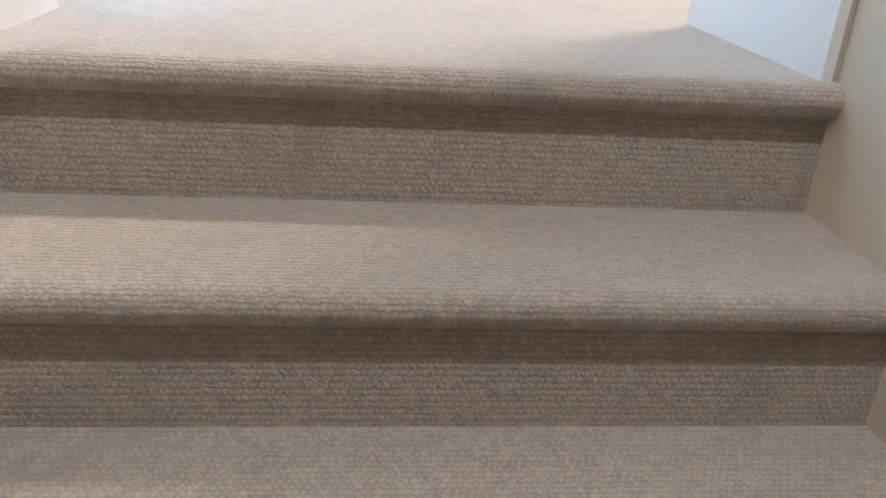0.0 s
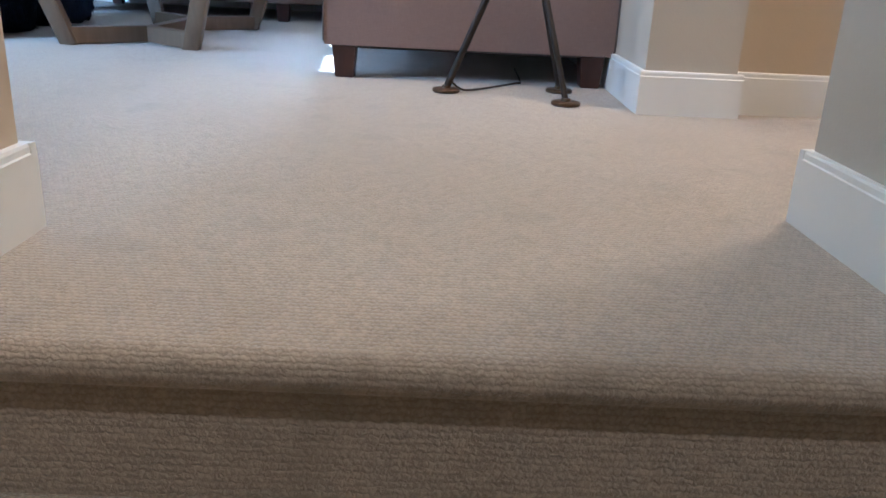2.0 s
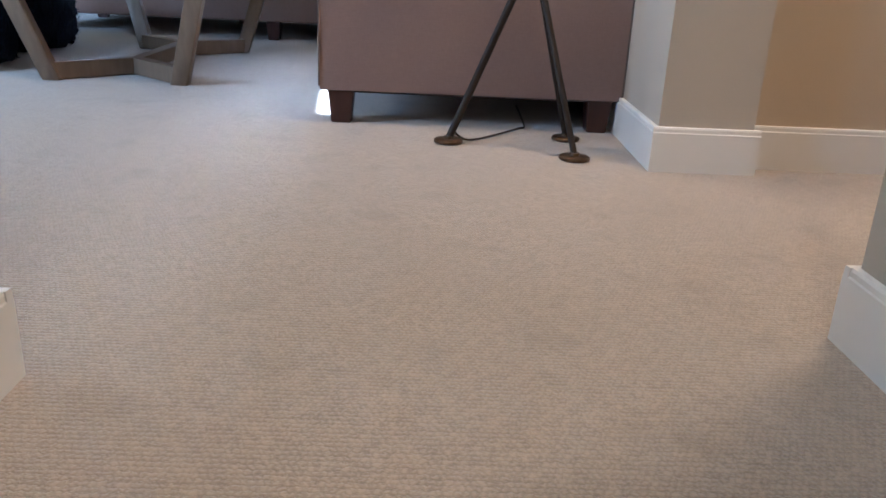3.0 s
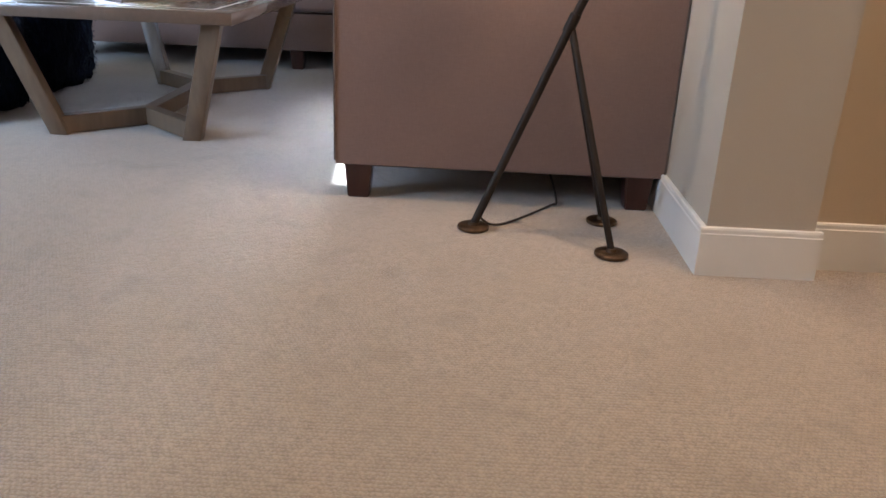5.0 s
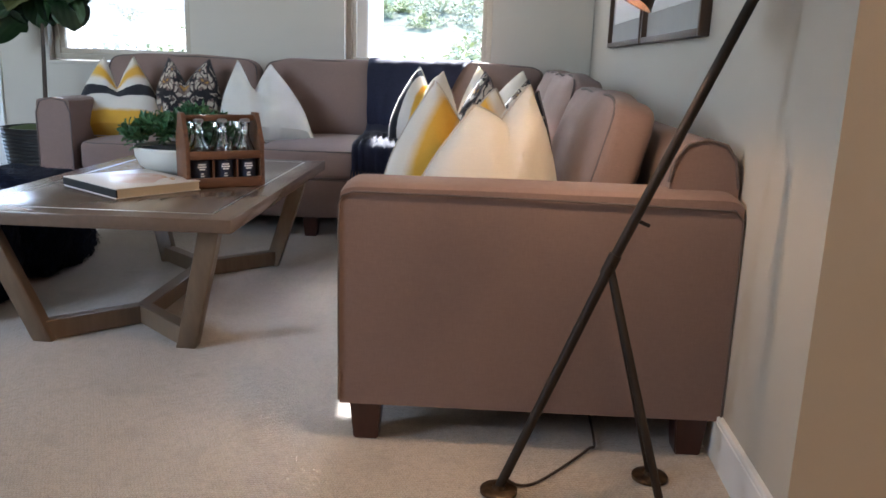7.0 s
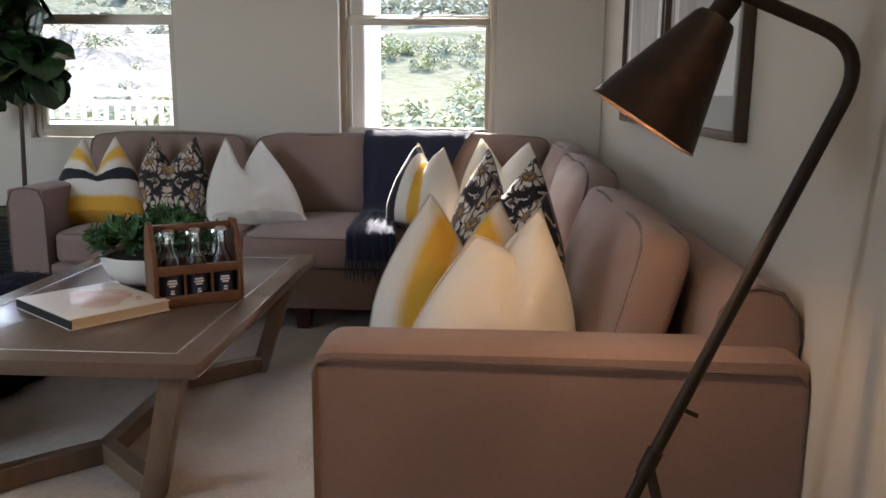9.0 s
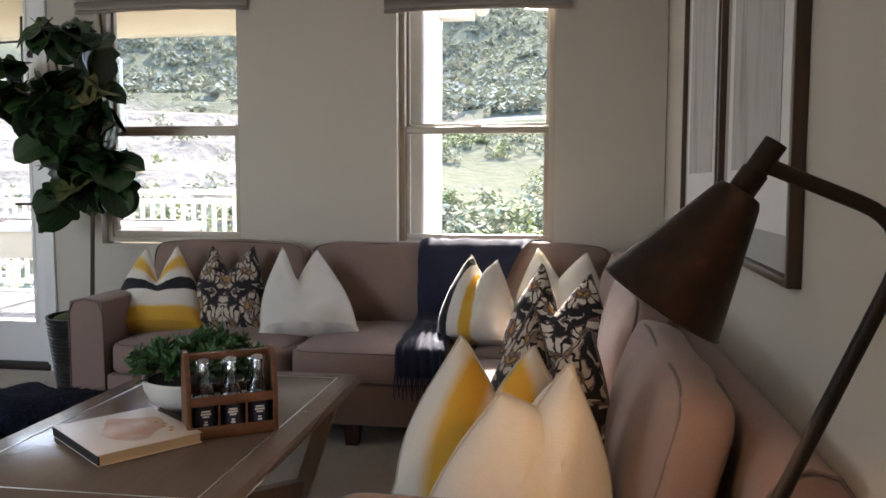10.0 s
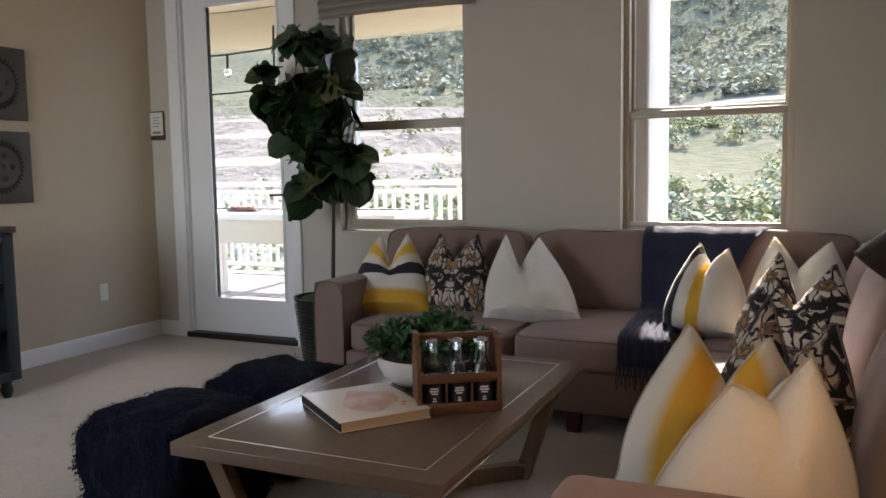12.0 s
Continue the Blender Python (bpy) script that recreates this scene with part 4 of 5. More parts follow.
M_GOLD = plain("gold_ink", (0.55, 0.30, 0.10), 0.4)
part("title", boxes(*[(0.085 + 0.012 * (k % 2), 0.098 + 0.014 * (k % 2), -0.11 + 0.026 * k, -0.093 + 0.026 * k, BT, BT + 0.0008) for k in range(5)]), M_GOLD, cover, "unreadable gold title marks", smooth=False)
# a black strip stands in for the shadow between the covers
part("jacket_shadow", boxes((-BW - 0.001, -BW + 0.004, -BL - 0.001, BL, 0.004, BT - 0.004)), M_BLACK, book, "black strip put in for the shadow at the jacket's edge", smooth=False)

# bottle carrier
crate = thing("bottle_carrier", pose(-0.898, 2.872, Z, 0, 0, 32), "small brown wooden carrier with a handle and six glass bottles", "carrier")
M_CRATE = wood("brown_stained_pine", (0.155, 0.066, 0.030), (14, 14, 60), 0.55, 0.4)
CW, CD = 0.128, 0.082
for sx in (-1, 1):
    pr = [(-CD, 0), (CD, 0), (CD, 0.155), (0.034, 0.235), (0.028, 0.252), (-0.028, 0.252), (-0.034, 0.235), (-CD, 0.155)]
    part("end_board", prism(pr, "x", sx * CW - 0.007, sx * CW + 0.007, 0.0015), M_CRATE, crate)
part("handle", boxes((-CW + 0.007, CW - 0.007, -0.011, 0.011, 0.222, 0.244), bevel=0.004), M_CRATE, crate, "brown handle bar")
for sy in (-1, 1):
    yb = sy * (CD - 0.005)
    for z0, z1 in ((0.0, 0.034), (0.098, 0.126)):
        part("slat", boxes((-CW + 0.007, CW - 0.007, yb - 0.005, yb + 0.005, z0, z1), bevel=0.001), M_CRATE, crate)
part("bottom_board", boxes((-CW + 0.007, CW - 0.007, -CD + 0.010, CD - 0.010, 0.004, 0.012)), M_CRATE, crate, smooth=False)
for x in (-0.041, 0.041):
    part("divider", boxes((x - 0.003, x + 0.003, -CD + 0.010, CD - 0.010, 0.012, 0.095)), M_CRATE, crate, smooth=False)
part("middle_divider", boxes((-CW + 0.007, CW - 0.007, -0.003, 0.003, 0.012, 0.090)), M_CRATE, crate, smooth=False)
M_STOP = plain("grey_metal_cap", (0.42, 0.42, 0.42), 0.3, 0.9)
M_MARK = plain("white_print", (0.75, 0.75, 0.75), 0.6)
M_DARKLAB = plain("dark_blue_label", (0.015, 0.022, 0.05), 0.5)
bottle_me = finish(lathe([(0.030, 0.0), (0.0335, 0.004), (0.0335, 0.105), (0.031, 0.118), (0.019, 0.145), (0.0145, 0.165), (0.0140, 0.196), (0.017, 0.200), (0.017, 0.208), (0.0115, 0.208), (0.0115, 0.165), (0.016, 0.143), (0.029, 0.115), (0.0315, 0.103), (0.0315, 0.008)], 20), "bottle", M_BOTTLE)
cap_me = finish(lathe([(0.0165, 0.0), (0.0172, 0.002), (0.0172, 0.009), (0.012, 0.012)], 16), "cap", M_STOP)
lab_me = finish(lathe([(0.0339, 0.0), (0.0339, 0.068)], 20, cap=False), "label_band", M_DARKLAB)
mk = bmesh.new()
for k, (w_, z_) in enumerate(((0.026, 0.052), (0.030, 0.044), (0.020, 0.036), (0.010, 0.020), (0.013, 0.012))):
    box(mk, -w_ / 2, w_ / 2, -0.0355, -0.0342, z_, z_ + 0.005)
mark_me = finish(mk, "print", M_MARK, smooth=False)
for i in range(3):
    for j in range(2):
        b = new("bottle", bottle_me)
        b.parent = crate
        b.location = (-0.080 + 0.080 * i, -0.037 + 0.074 * j, 0.013)
        tagged(b, "clear glass bottle with a grey cap and dark label")
        for nm, me, z_ in (("cap", cap_me, 0.208), ("label_band", lab_me, 0.012), ("print", mark_me, 0.012)):
            c = new(nm, me)
            c.parent = b
            c.location = (0, 0, z_)
part("tag", boxes((CW + 0.008, CW + 0.013, -0.012, 0.012, 0.10, 0.118), bevel=0.002), M_STOP, crate, "small metal tag")

# planted bowl
bowl = thing("planted_bowl", (-1.12, 3.13, Z), "white ceramic bowl full of green succulent leaves", "plant")
M_BOWL = plain("cream_ceramic", (0.70, 0.66, 0.58), 0.35, grain=18, amount=0.05, bump=0.05)
part("pot", lathe([(0.10, 0.0), (0.135, 0.006), (0.165, 0.03), (0.183, 0.065), (0.188, 0.098), (0.184, 0.103), (0.176, 0.098), (0.168, 0.06), (0.10, 0.03)], 40), M_BOWL, bowl, "cream ceramic bowl with a small dark mark")
bm = bmesh.new()
m_ = Matrix.Rotation(radians(-60), 4, "Z")
for a, b, c in ((-0.010, 0.010, 0.0),):
    vs = [bm.verts.new((-0.010, -0.1862, 0.058)), bm.verts.new((0.010, -0.1862, 0.058)), bm.verts.new((0.003, -0.1888, 0.080)), bm.verts.new((-0.003, -0.1888, 0.080))]
    bm.faces.new(vs)
bm.transform(Matrix.Rotation(radians(28), 4, "Z"))
part("mark", bm, M_LEG, bowl, "small dark emblem", smooth=False)
part("soil", lathe([(0.02, 0.088), (0.172, 0.09)], 24), plain("potting_soil", (0.03, 0.022, 0.015), 0.95, grain=120, amount=0.5, bump=0.8), bowl)
n = Nodes("succulent_leaf")
geo = n.add("ShaderNodeNewGeometry")
M_SUCC = n.set(n.mix(n.noise(30.0, 3), n.ramp(geo.outputs["Random Per Island"], [(0.0, (0.03, 0.085, 0.035)), (0.6, (0.065, 0.165, 0.06)), (1.0, (0.16, 0.29, 0.11))]), (0.04, 0.11, 0.045)), 0.38)
rnd = random.Random(8)


def leaf_shape(bm, m, length, width, thick, segs=4):
    """A small fleshy leaf."""
    rows = []
    for k in range(segs + 1):
        t = k / segs
        w = width * (math.sin(math.pi * min(1, t * 0.92 + 0.06)) ** 0.8)
        z = length * 0.22 * math.sin(t * 2.2)
        rows.append([bm.verts.new(m @ Vector((sx * w, length * t, z + (0 if sx else -thick) + abs(sx) * 0.15 * width))) for sx in (-1, 0, 1)])
    for a, b in zip(rows, rows[1:]):
        for k in range(2):
            bm.faces.new((a[k], a[k + 1], b[k + 1], b[k]))


bm = bmesh.new()
for c in range(110):
    a, r = rnd.uniform(0, 6.283), 0.20 * math.sqrt(rnd.random())
    lump = 0.115 * (1 - (r / 0.25) ** 2) * (0.75 + 0.5 * noise.noise((r * 9 * math.cos(a), r * 9 * math.sin(a), 3)))
    base = Vector((r * math.cos(a), r * math.sin(a), 0.10 + lump + rnd.uniform(-0.015, 0.03)))
    out = Vector((math.cos(a) * r * 4, math.sin(a) * r * 4, 0.8)).normalized()
    rosette = Matrix.Translation(base) @ out.to_track_quat("Z", "Y").to_matrix().to_4x4()
    for k in range(13):
        tilt = rnd.uniform(5, 70)
        m = rosette @ Matrix.Rotation(2.4 * k + rnd.uniform(-0.2, 0.2), 4, "Z") @ Matrix.Rotation(radians(tilt), 4, "X")
        leaf_shape(bm, m, rnd.uniform(0.032, 0.062), rnd.uniform(0.007, 0.0115), 0.003)
for k in range(46):      # trailing edge leaves
    a = rnd.uniform(0, 6.283)
    m = Matrix.Translation((0.175 * math.cos(a), 0.175 * math.sin(a), 0.115 + rnd.uniform(-0.01, 0.03))) @ Matrix.Rotation(a - math.pi / 2 + rnd.uniform(-0.5, 0.5), 4, "Z") @ Matrix.Rotation(radians(rnd.uniform(-45, 30)), 4, "X")
    leaf_shape(bm, m, rnd.uniform(0.035, 0.06), 0.012, 0.003)
tagged(part("foliage", bm, M_SUCC, bowl, "dense green succulent leaves"), kind="stuff")

# ---- two shaggy poufs ----
n = Nodes("navy_faux_fur")
strand = n.noise(1.0, 3, n.mapped((60, 60, 30)))
M_FUR = n.set(n.ramp(n.math("ADD", n.math("MULTIPLY", strand, 0.6), n.math("MULTIPLY", n.noise(18.0, 4), 0.4)), [(0.3, (0.002, 0.003, 0.007)), (0.55, (0.005, 0.007, 0.016)), (0.75, (0.016, 0.022, 0.045))]), 0.85, Specular_IOR_Level=0.08)
n.bump(strand, 0.9, 0.01)


def pouf(cx, cy, w, d, h, seed, label):
    rnd = random.Random(seed)
    p = thing("pouf", (cx, cy, 0), label, "ottoman", "shaggy poufs")
    bm = puff(w, d, h, 6, (0.015, 0.015, 0.02), seed, 20, 0.0)
    for v in bm.verts:
        q = v.co
        v.co += q.normalized() * (0.026 * noise.noise(q * 13 + Vector((seed, 0, 0))) + 0.012 * noise.noise(q * 34))
        v.co.z = max(v.co.z, -h / 2 + 0.002)
    samples = [(f.calc_center_median(), f.normal.copy()) for f in bm.faces]
    bm.transform(Matrix.Translation((0, 0, h / 2)))
    part("body", bm, M_FUR, p)
    tuft = bmesh.new()
    for c, nrm in samples:
        if c.z < -h / 2 + 0.02:
            continue
        for _ in range(4):
            o = c + Vector((rnd.uniform(-0.016, 0.016), rnd.uniform(-0.016, 0.016), rnd.uniform(-0.012, 0.012)))
            flow = Vector((noise.noise(o * 7), noise.noise(o * 7 + Vector((9, 0, 0))), -0.5)).normalized()
            tip = o + nrm * rnd.uniform(0.004, 0.010) + flow * rnd.uniform(0.004, 0.009)
            s = nrm.cross(flow).normalized() * 0.0035
            tuft.faces.new([tuft.verts.new(q + Vector((0, 0, h / 2))) for q in (o - s, o + s, tip)])
    tagged(part("fur", tuft, M_FUR, p, smooth=False), kind="stuff")
    return p


pouf(-1.89, 2.66, 0.50, 0.50, 0.40, 3.0, "dark navy shaggy cube pouf beside the coffee table")
pouf(-1.89, 3.27, 0.48, 0.48, 0.39, 7.0, "dark navy shaggy cube pouf, its top slightly sunken")

# ---- fiddle-leaf fig ----
fig = thing("fiddle_leaf_fig", (-2.63, 4.88, 0), "tall fiddle-leaf fig with large dark leaves in a black ribbed pot", "plant")
M_POT = plain("black_glazed_pot", (0.012, 0.012, 0.013), 0.35, grain=40)
prof = [(0.19, 0.0), (0.20, 0.004)]
for k in range(18):
    z = 0.012 + 0.022 * k
    r = 0.20 + 0.045 * k / 17
    prof += [(r, z), (r + 0.006, z + 0.008), (r + 0.006, z + 0.014), (r, z + 0.021)]
prof += [(0.25, 0.415), (0.252, 0.43), (0.238, 0.43), (0.235, 0.38)]
part("pot", lathe(prof, 40), M_POT, fig, "black pot with raised rings")
M_MOSS = plain("green_moss", (0.06, 0.085, 0.02), 0.95, grain=90, amount=0.5, bump=0.9, distance=0.006)
bm = lathe([(0.236, 0.40), (0.20, 0.425), (0.12, 0.44), (0.02, 0.445)], 30)
for v in bm.verts:
    v.co.z += 0.012 * noise.noise(v.co * 30)
part("moss", bm, M_MOSS, fig, "green moss cover")
M_BARK = wood("fig_bark", (0.055, 0.036, 0.024), (60, 60, 9), 0.8)
trunk = [(0, 0, 0.40), (0.012, 0.0, 0.70), (0.03, -0.01, 1.0), (0.02, -0.02, 1.3), (-0.06, -0.02, 1.6), (-0.15, -0.02, 1.85), (-0.19, -0.02, 2.0)]
part("trunk", tube(trunk, 0.014, 10, r_end=0.006), M_BARK, fig, "thin brown trunk")
for pts_ in ([(0.03, -0.01, 1.0), (0.10, -0.03, 1.12), (0.2, -0.05, 1.2)], [(0.02, -0.02, 1.35), (0.13, -0.03, 1.5), (0.2, -0.04, 1.55)], [(-0.05, -0.02, 1.58), (-0.25, -0.04, 1.68), (-0.5, -0.06, 1.8)], [(-0.10, -0.02, 1.72), (0.0, -0.05, 1.9), (0.05, -0.05, 2.0)]):
    part("branch", tube(pts_, 0.008, 8, r_end=0.004), M_BARK, fig)
n = Nodes("fig_leaf")
info = n.add("ShaderNodeObjectInfo")
vein = n.add("ShaderNodeTexWave", Scale=9.0, Distortion=1.5)
n.link(n.coord.outputs["Object"], vein.inputs["Vector"])
leafcol = n.ramp(info.outputs["Random"], [(0.0, (0.006, 0.018, 0.007)), (0.6, (0.012, 0.034, 0.010)), (0.92, (0.026, 0.055, 0.014)), (1.0, (0.10, 0.08, 0.03))])
M_FIG = n.set(n.mix(n.math("MULTIPLY", vein.outputs["Fac"], 0.25), leafcol, (0.035, 0.06, 0.022)), 0.32)
n.bump(vein.outputs["Fac"], 0.25, 0.004)


def fig_leaf(length, width, bend, seed):
    """A fiddle-shaped leaf: narrow waist, broad tip, wavy rim, on a short stalk; it points along +y."""
    bm = bmesh.new()
    NR, NC = 12, 6
    rows = []
    for k in range(NR + 1):
        t = k / NR
        w = width * (0.40 * math.sin(math.pi * min(1, t * 1.5)) * (t < 0.5) + (t >= 0.0) * math.sin(math.pi * t ** 1.5) ** 0.5)
        w = max(w, 0.004)
        row = []
        for c in range(NC + 1):
            s = c / NC * 2 - 1
            z = -bend * length * t * t + abs(s) * w * 0.25 + 0.022 * length * math.sin(t * 15 + s * 2 + seed) * abs(s)
            row.append(bm.verts.new((s * w, length * (0.10 + 0.9 * t), z)))
        rows.append(row)
    for a, b in zip(rows, rows[1:]):
        for c in range(NC):
            bm.faces.new((a[c], a[c + 1], b[c + 1], b[c]))
    box(bm, -0.003, 0.003, 0, length * 0.13, -0.003, 0.003)
    return finish(bm, "leaf", M_FIG, angle=70)


leaf_mes = [fig_leaf(0.27, 0.105, 0.30, 0.0), fig_leaf(0.23, 0.10, 0.55, 2.0), fig_leaf(0.29, 0.12, 0.2, 4.0), fig_leaf(0.19, 0.08, 0.7, 1.0)]
rnd = random.Random(21)
# clumps of the crown: centre across, up, radius, number
CLUMPS = [(-0.23, 2.08, 0.08, 5), (-0.07, 2.06, 0.11, 8), (0.07, 1.97, 0.05, 3), (-0.46, 1.88, 0.07, 4), (-0.42, 1.73, 0.09, 6), (-0.23, 1.74, 0.12, 8), (-0.02, 1.78, 0.12, 8), (0.12, 1.74, 0.07, 4),
          (-0.32, 1.62, 0.09, 6), (-0.10, 1.57, 0.13, 9), (0.10, 1.57, 0.11, 7), (-0.21, 1.42, 0.11, 7), (0.01, 1.41, 0.12, 8), (0.15, 1.32, 0.09, 6), (-0.13, 1.26, 0.08, 5), (0.05, 1.22, 0.09, 6), (0.18, 1.19, 0.06, 4), (-0.17, 1.15, 0.05, 3), (-0.16, 1.05, 0.03, 1)]
for cx, cz, cr, count in CLUMPS:
    for k in range(count):
        d = Vector((rnd.gauss(0, 1), rnd.gauss(0, 0.7), rnd.gauss(0, 1))).normalized()
        o = Vector((cx, -0.02, cz)) + d * cr * rnd.uniform(0.1, 0.6)
        aim = (d + Vector((0, -0.35, -0.45 + rnd.uniform(-0.5, 0.6)))).normalized()
        lf = new("leaf", leaf_mes[rnd.randrange(4)])
        lf.parent = fig
        lf.matrix_basis = Matrix.Translation(o - aim * 0.11) @ aim.to_track_quat("Y", "Z").to_matrix().to_4x4() @ Matrix.Rotation(rnd.uniform(-0.9, 0.9), 4, "Y")

# ---- pictures on the sofa wall ----
M_PFRAME = wood("dark_walnut_frame", (0.065, 0.036, 0.022), (50, 50, 6), 0.4)
M_MAT = plain("grey_linen_mat", (0.36, 0.35, 0.33), 0.8, grain=260, amount=0.08)
M_PAPER = plain("white_mat_board", (0.66, 0.65, 0.62), 0.8, grain=60, amount=0.03)
n = Nodes("abstract_wash")
wash = n.noise(1.0, 5, n.mapped((1.0, 9.0, 1.4)))
M_ART = n.set(n.ramp(wash, [(0.3, (0.30, 0.295, 0.28)), (0.5, (0.42, 0.41, 0.385)), (0.7, (0.27, 0.255, 0.235))]), 0.7)


def picture(y0, y1, z0, z1, label):
    """A framed sheet on the sofa wall, which runs slightly outward."""
    yc = (y0 + y1) / 2
    slope = 0.0226
    m = Matrix.Translation((0.60 + slope * (yc - 1.42) - 0.001, yc, z0)) @ Matrix.Rotation(-math.atan(slope), 4, "Z")
    p = thing("framed_picture", m, label, "picture", "pictures over the sofa")
    hw, h, d, f = (y1 - y0) / 2, z1 - z0, 0.030, 0.022
    part("frame", boxes((-d, 0, -hw, -hw + f, 0, h), (-d, 0, hw - f, hw, 0, h), (-d, 0, -hw + f, hw - f, 0, f), (-d, 0, -hw + f, hw - f, h - f, h), bevel=0.002), M_PFRAME, p, "dark walnut frame")
    part("backing", boxes((-0.010, -0.004, -hw + f, hw - f, f, h - f)), M_MAT, p, "grey linen mat", smooth=False)
    a = 0.075
    part("mat_board", boxes((-0.013, -0.0105, -hw + f + a, hw - f - a, f + a + 0.01, h - f - a)), M_PAPER, p, "white mat board", smooth=False)
    a = 0.15
    part("artwork", boxes((-0.0155, -0.0135, -hw + f + a, hw - f - a, f + a + 0.09, h - f - a)), M_ART, p, "grey abstract wash", smooth=False)
    return p


picture(2.335, 3.275, 0.985, 2.38, "tall dark-framed picture with a grey abstract wash, over the sofa")
picture(3.31, 4.25, 0.985, 2.38, "tall dark-framed picture with a grey abstract wash, beside its pair")

# ---- west wall ----
cab = thing("cabinet", (-4.11, 2.9, 0), "dark teal painted cabinet with open shelves and turned feet", "cabinet")
M_TEAL = plain("dark_teal_paint", (0.016, 0.026, 0.030), 0.5, grain=30, amount=0.25, bump=0.2)
M_CTOP = wood("dark_cabinet_top", (0.045, 0.028, 0.02), (40, 4, 40), 0.4)
part("top", boxes((-0.275, 0.285, -0.70, 0.665, 0.915, 0.95), bevel=0.006), M_CTOP, cab, "dark wooden top")
part("body", boxes((-0.265, 0.26, 0.62, 0.645, 0.10, 0.915), (-0.265, 0.26, -0.685, -0.66, 0.10, 0.915), (-0.265, -0.25, -0.66, 0.62, 0.10, 0.915), (-0.25, 0.26, -0.66, 0.62, 0.10, 0.13), (-0.25, 0.26, -0.66, 0.62, 0.885, 0.915), bevel=0.002), M_TEAL, cab)
for z in (0.36, 0.62):
    part("shelf", boxes((-0.25, 0.245, -0.655, 0.615, z, z + 0.022), bevel=0.002), M_TEAL, cab)
part("face_frame", boxes((0.261, 0.275, 0.585, 0.648, 0.10, 0.912), (0.261, 0.275, -0.688, -0.625, 0.10, 0.912), (0.261, 0.275, -0.625, 0.585, 0.10, 0.15), (0.261, 0.275, -0.625, 0.585, 0.865, 0.912), (0.261, 0.275, -0.05, 0.01, 0.15, 0.865), bevel=0.002), M_TEAL, cab)
for sx in (-0.21, 0.22):
    for sy in (-0.63, 0.59):
        part("foot", lathe([(0.018, 0.0), (0.028, 0.02), (0.034, 0.045), (0.026, 0.07), (0.030, 0.10)], 16, Matrix.Translation((sx, sy, 0))), M_TEAL, cab, "turned dark foot")

M_PLATE = plain("aged_zinc_plate", (0.105, 0.095, 0.085), 0.6, 0.5, grain=40, amount=0.45, bump=0.5)
M_GEAR = plain("dark_gear_iron", (0.035, 0.032, 0.030), 0.55, 0.6, grain=60, amount=0.3, bump=0.4)


def plaque(z0):
    y0, y1 = 3.68, 4.128
    p = thing("wall_plaque", (-4.399, (y0 + y1) / 2, z0), "square grey metal wall plaque with a cog wheel", "wall art", "cog plaques")
    h = 0.445
    part("plate", boxes((0, 0.022, -0.224, 0.224, 0, h), bevel=0.004), M_PLATE, p)
    bm = bmesh.new()
    teeth = 36
    prof = []
    for k in range(teeth * 4):
        r = 0.165 if k % 4 in (0, 1) else 0.148
        a = 2 * math.pi * k / (teeth * 4)
        prof.append((r * math.cos(a), h / 2 + r * math.sin(a)))
    part("cog", prism(prof, "x", 0.022, 0.030), M_GEAR, p, "dark toothed wheel", smooth=False)
    wheel = part("wheel", lathe([(0.125, 0.0), (0.125, 0.012), (0.11, 0.014), (0.10, 0.008), (0.05, 0.008), (0.045, 0.02), (0.02, 0.022), (0.01, 0.012)], 40, Matrix.Translation((0.030, 0, h / 2)) @ Matrix.Rotation(radians(90), 4, "Y")), M_PLATE, p, "worn grey disc")
    for k in range(5):
        a = 2 * math.pi * k / 5
        part("hole", lathe([(0.017, 0.0), (0.017, 0.003)], 16, Matrix.Translation((0.037, 0.075 * math.cos(a), h / 2 + 0.075 * math.sin(a))) @ Matrix.Rotation(radians(90), 4, "Y")), M_BLACK, wheel)
    return p


plaque(1.06)
plaque(1.574)

out = thing("wall_outlet", (-4.4, 4.66, 0.40), "white plastic outlet plate on the tan wall", "outlet")
M_PLAST = plain("white_plastic", (0.72, 0.70, 0.64), 0.4, grain=20, amount=0.03, bump=0.02)
part("plate", boxes((0, 0.006, -0.037, 0.037, -0.06, 0.06), bevel=0.003), M_PLAST, out)
for z in (-0.024, 0.024):
    part("socket", boxes((0.006, 0.0075, -0.016, 0.016, z - 0.014, z + 0.014), bevel=0.0005), M_PLAST, out)

sign = thing("wall_sign", (-4.335, 5.198, 1.485), "small framed notice on a dark wooden backing", "sign")
part("backing", boxes((-0.07, 0.07, -0.012, 0, 0, 0.215), bevel=0.002), M_PFRAME, sign, "dark brown backing")
part("sheet", boxes((-0.060, 0.060, -0.015, -0.012, 0.035, 0.205)), plain("notice_paper", (0.62, 0.60, 0.56), 0.5), sign, "pale notice sheet", smooth=False)
part("print", boxes(*[(-0.035, 0.035 - 0.012 * (k % 2), -0.0160, -0.0150, 0.165 - 0.022 * k, 0.170 - 0.022 * k) for k in range(4)], (-0.04, 0.04, -0.016, -0.015, 0.048, 0.064)), plain("grey_print", (0.15, 0.14, 0.13), 0.6), sign, "unreadable small print", smooth=False)

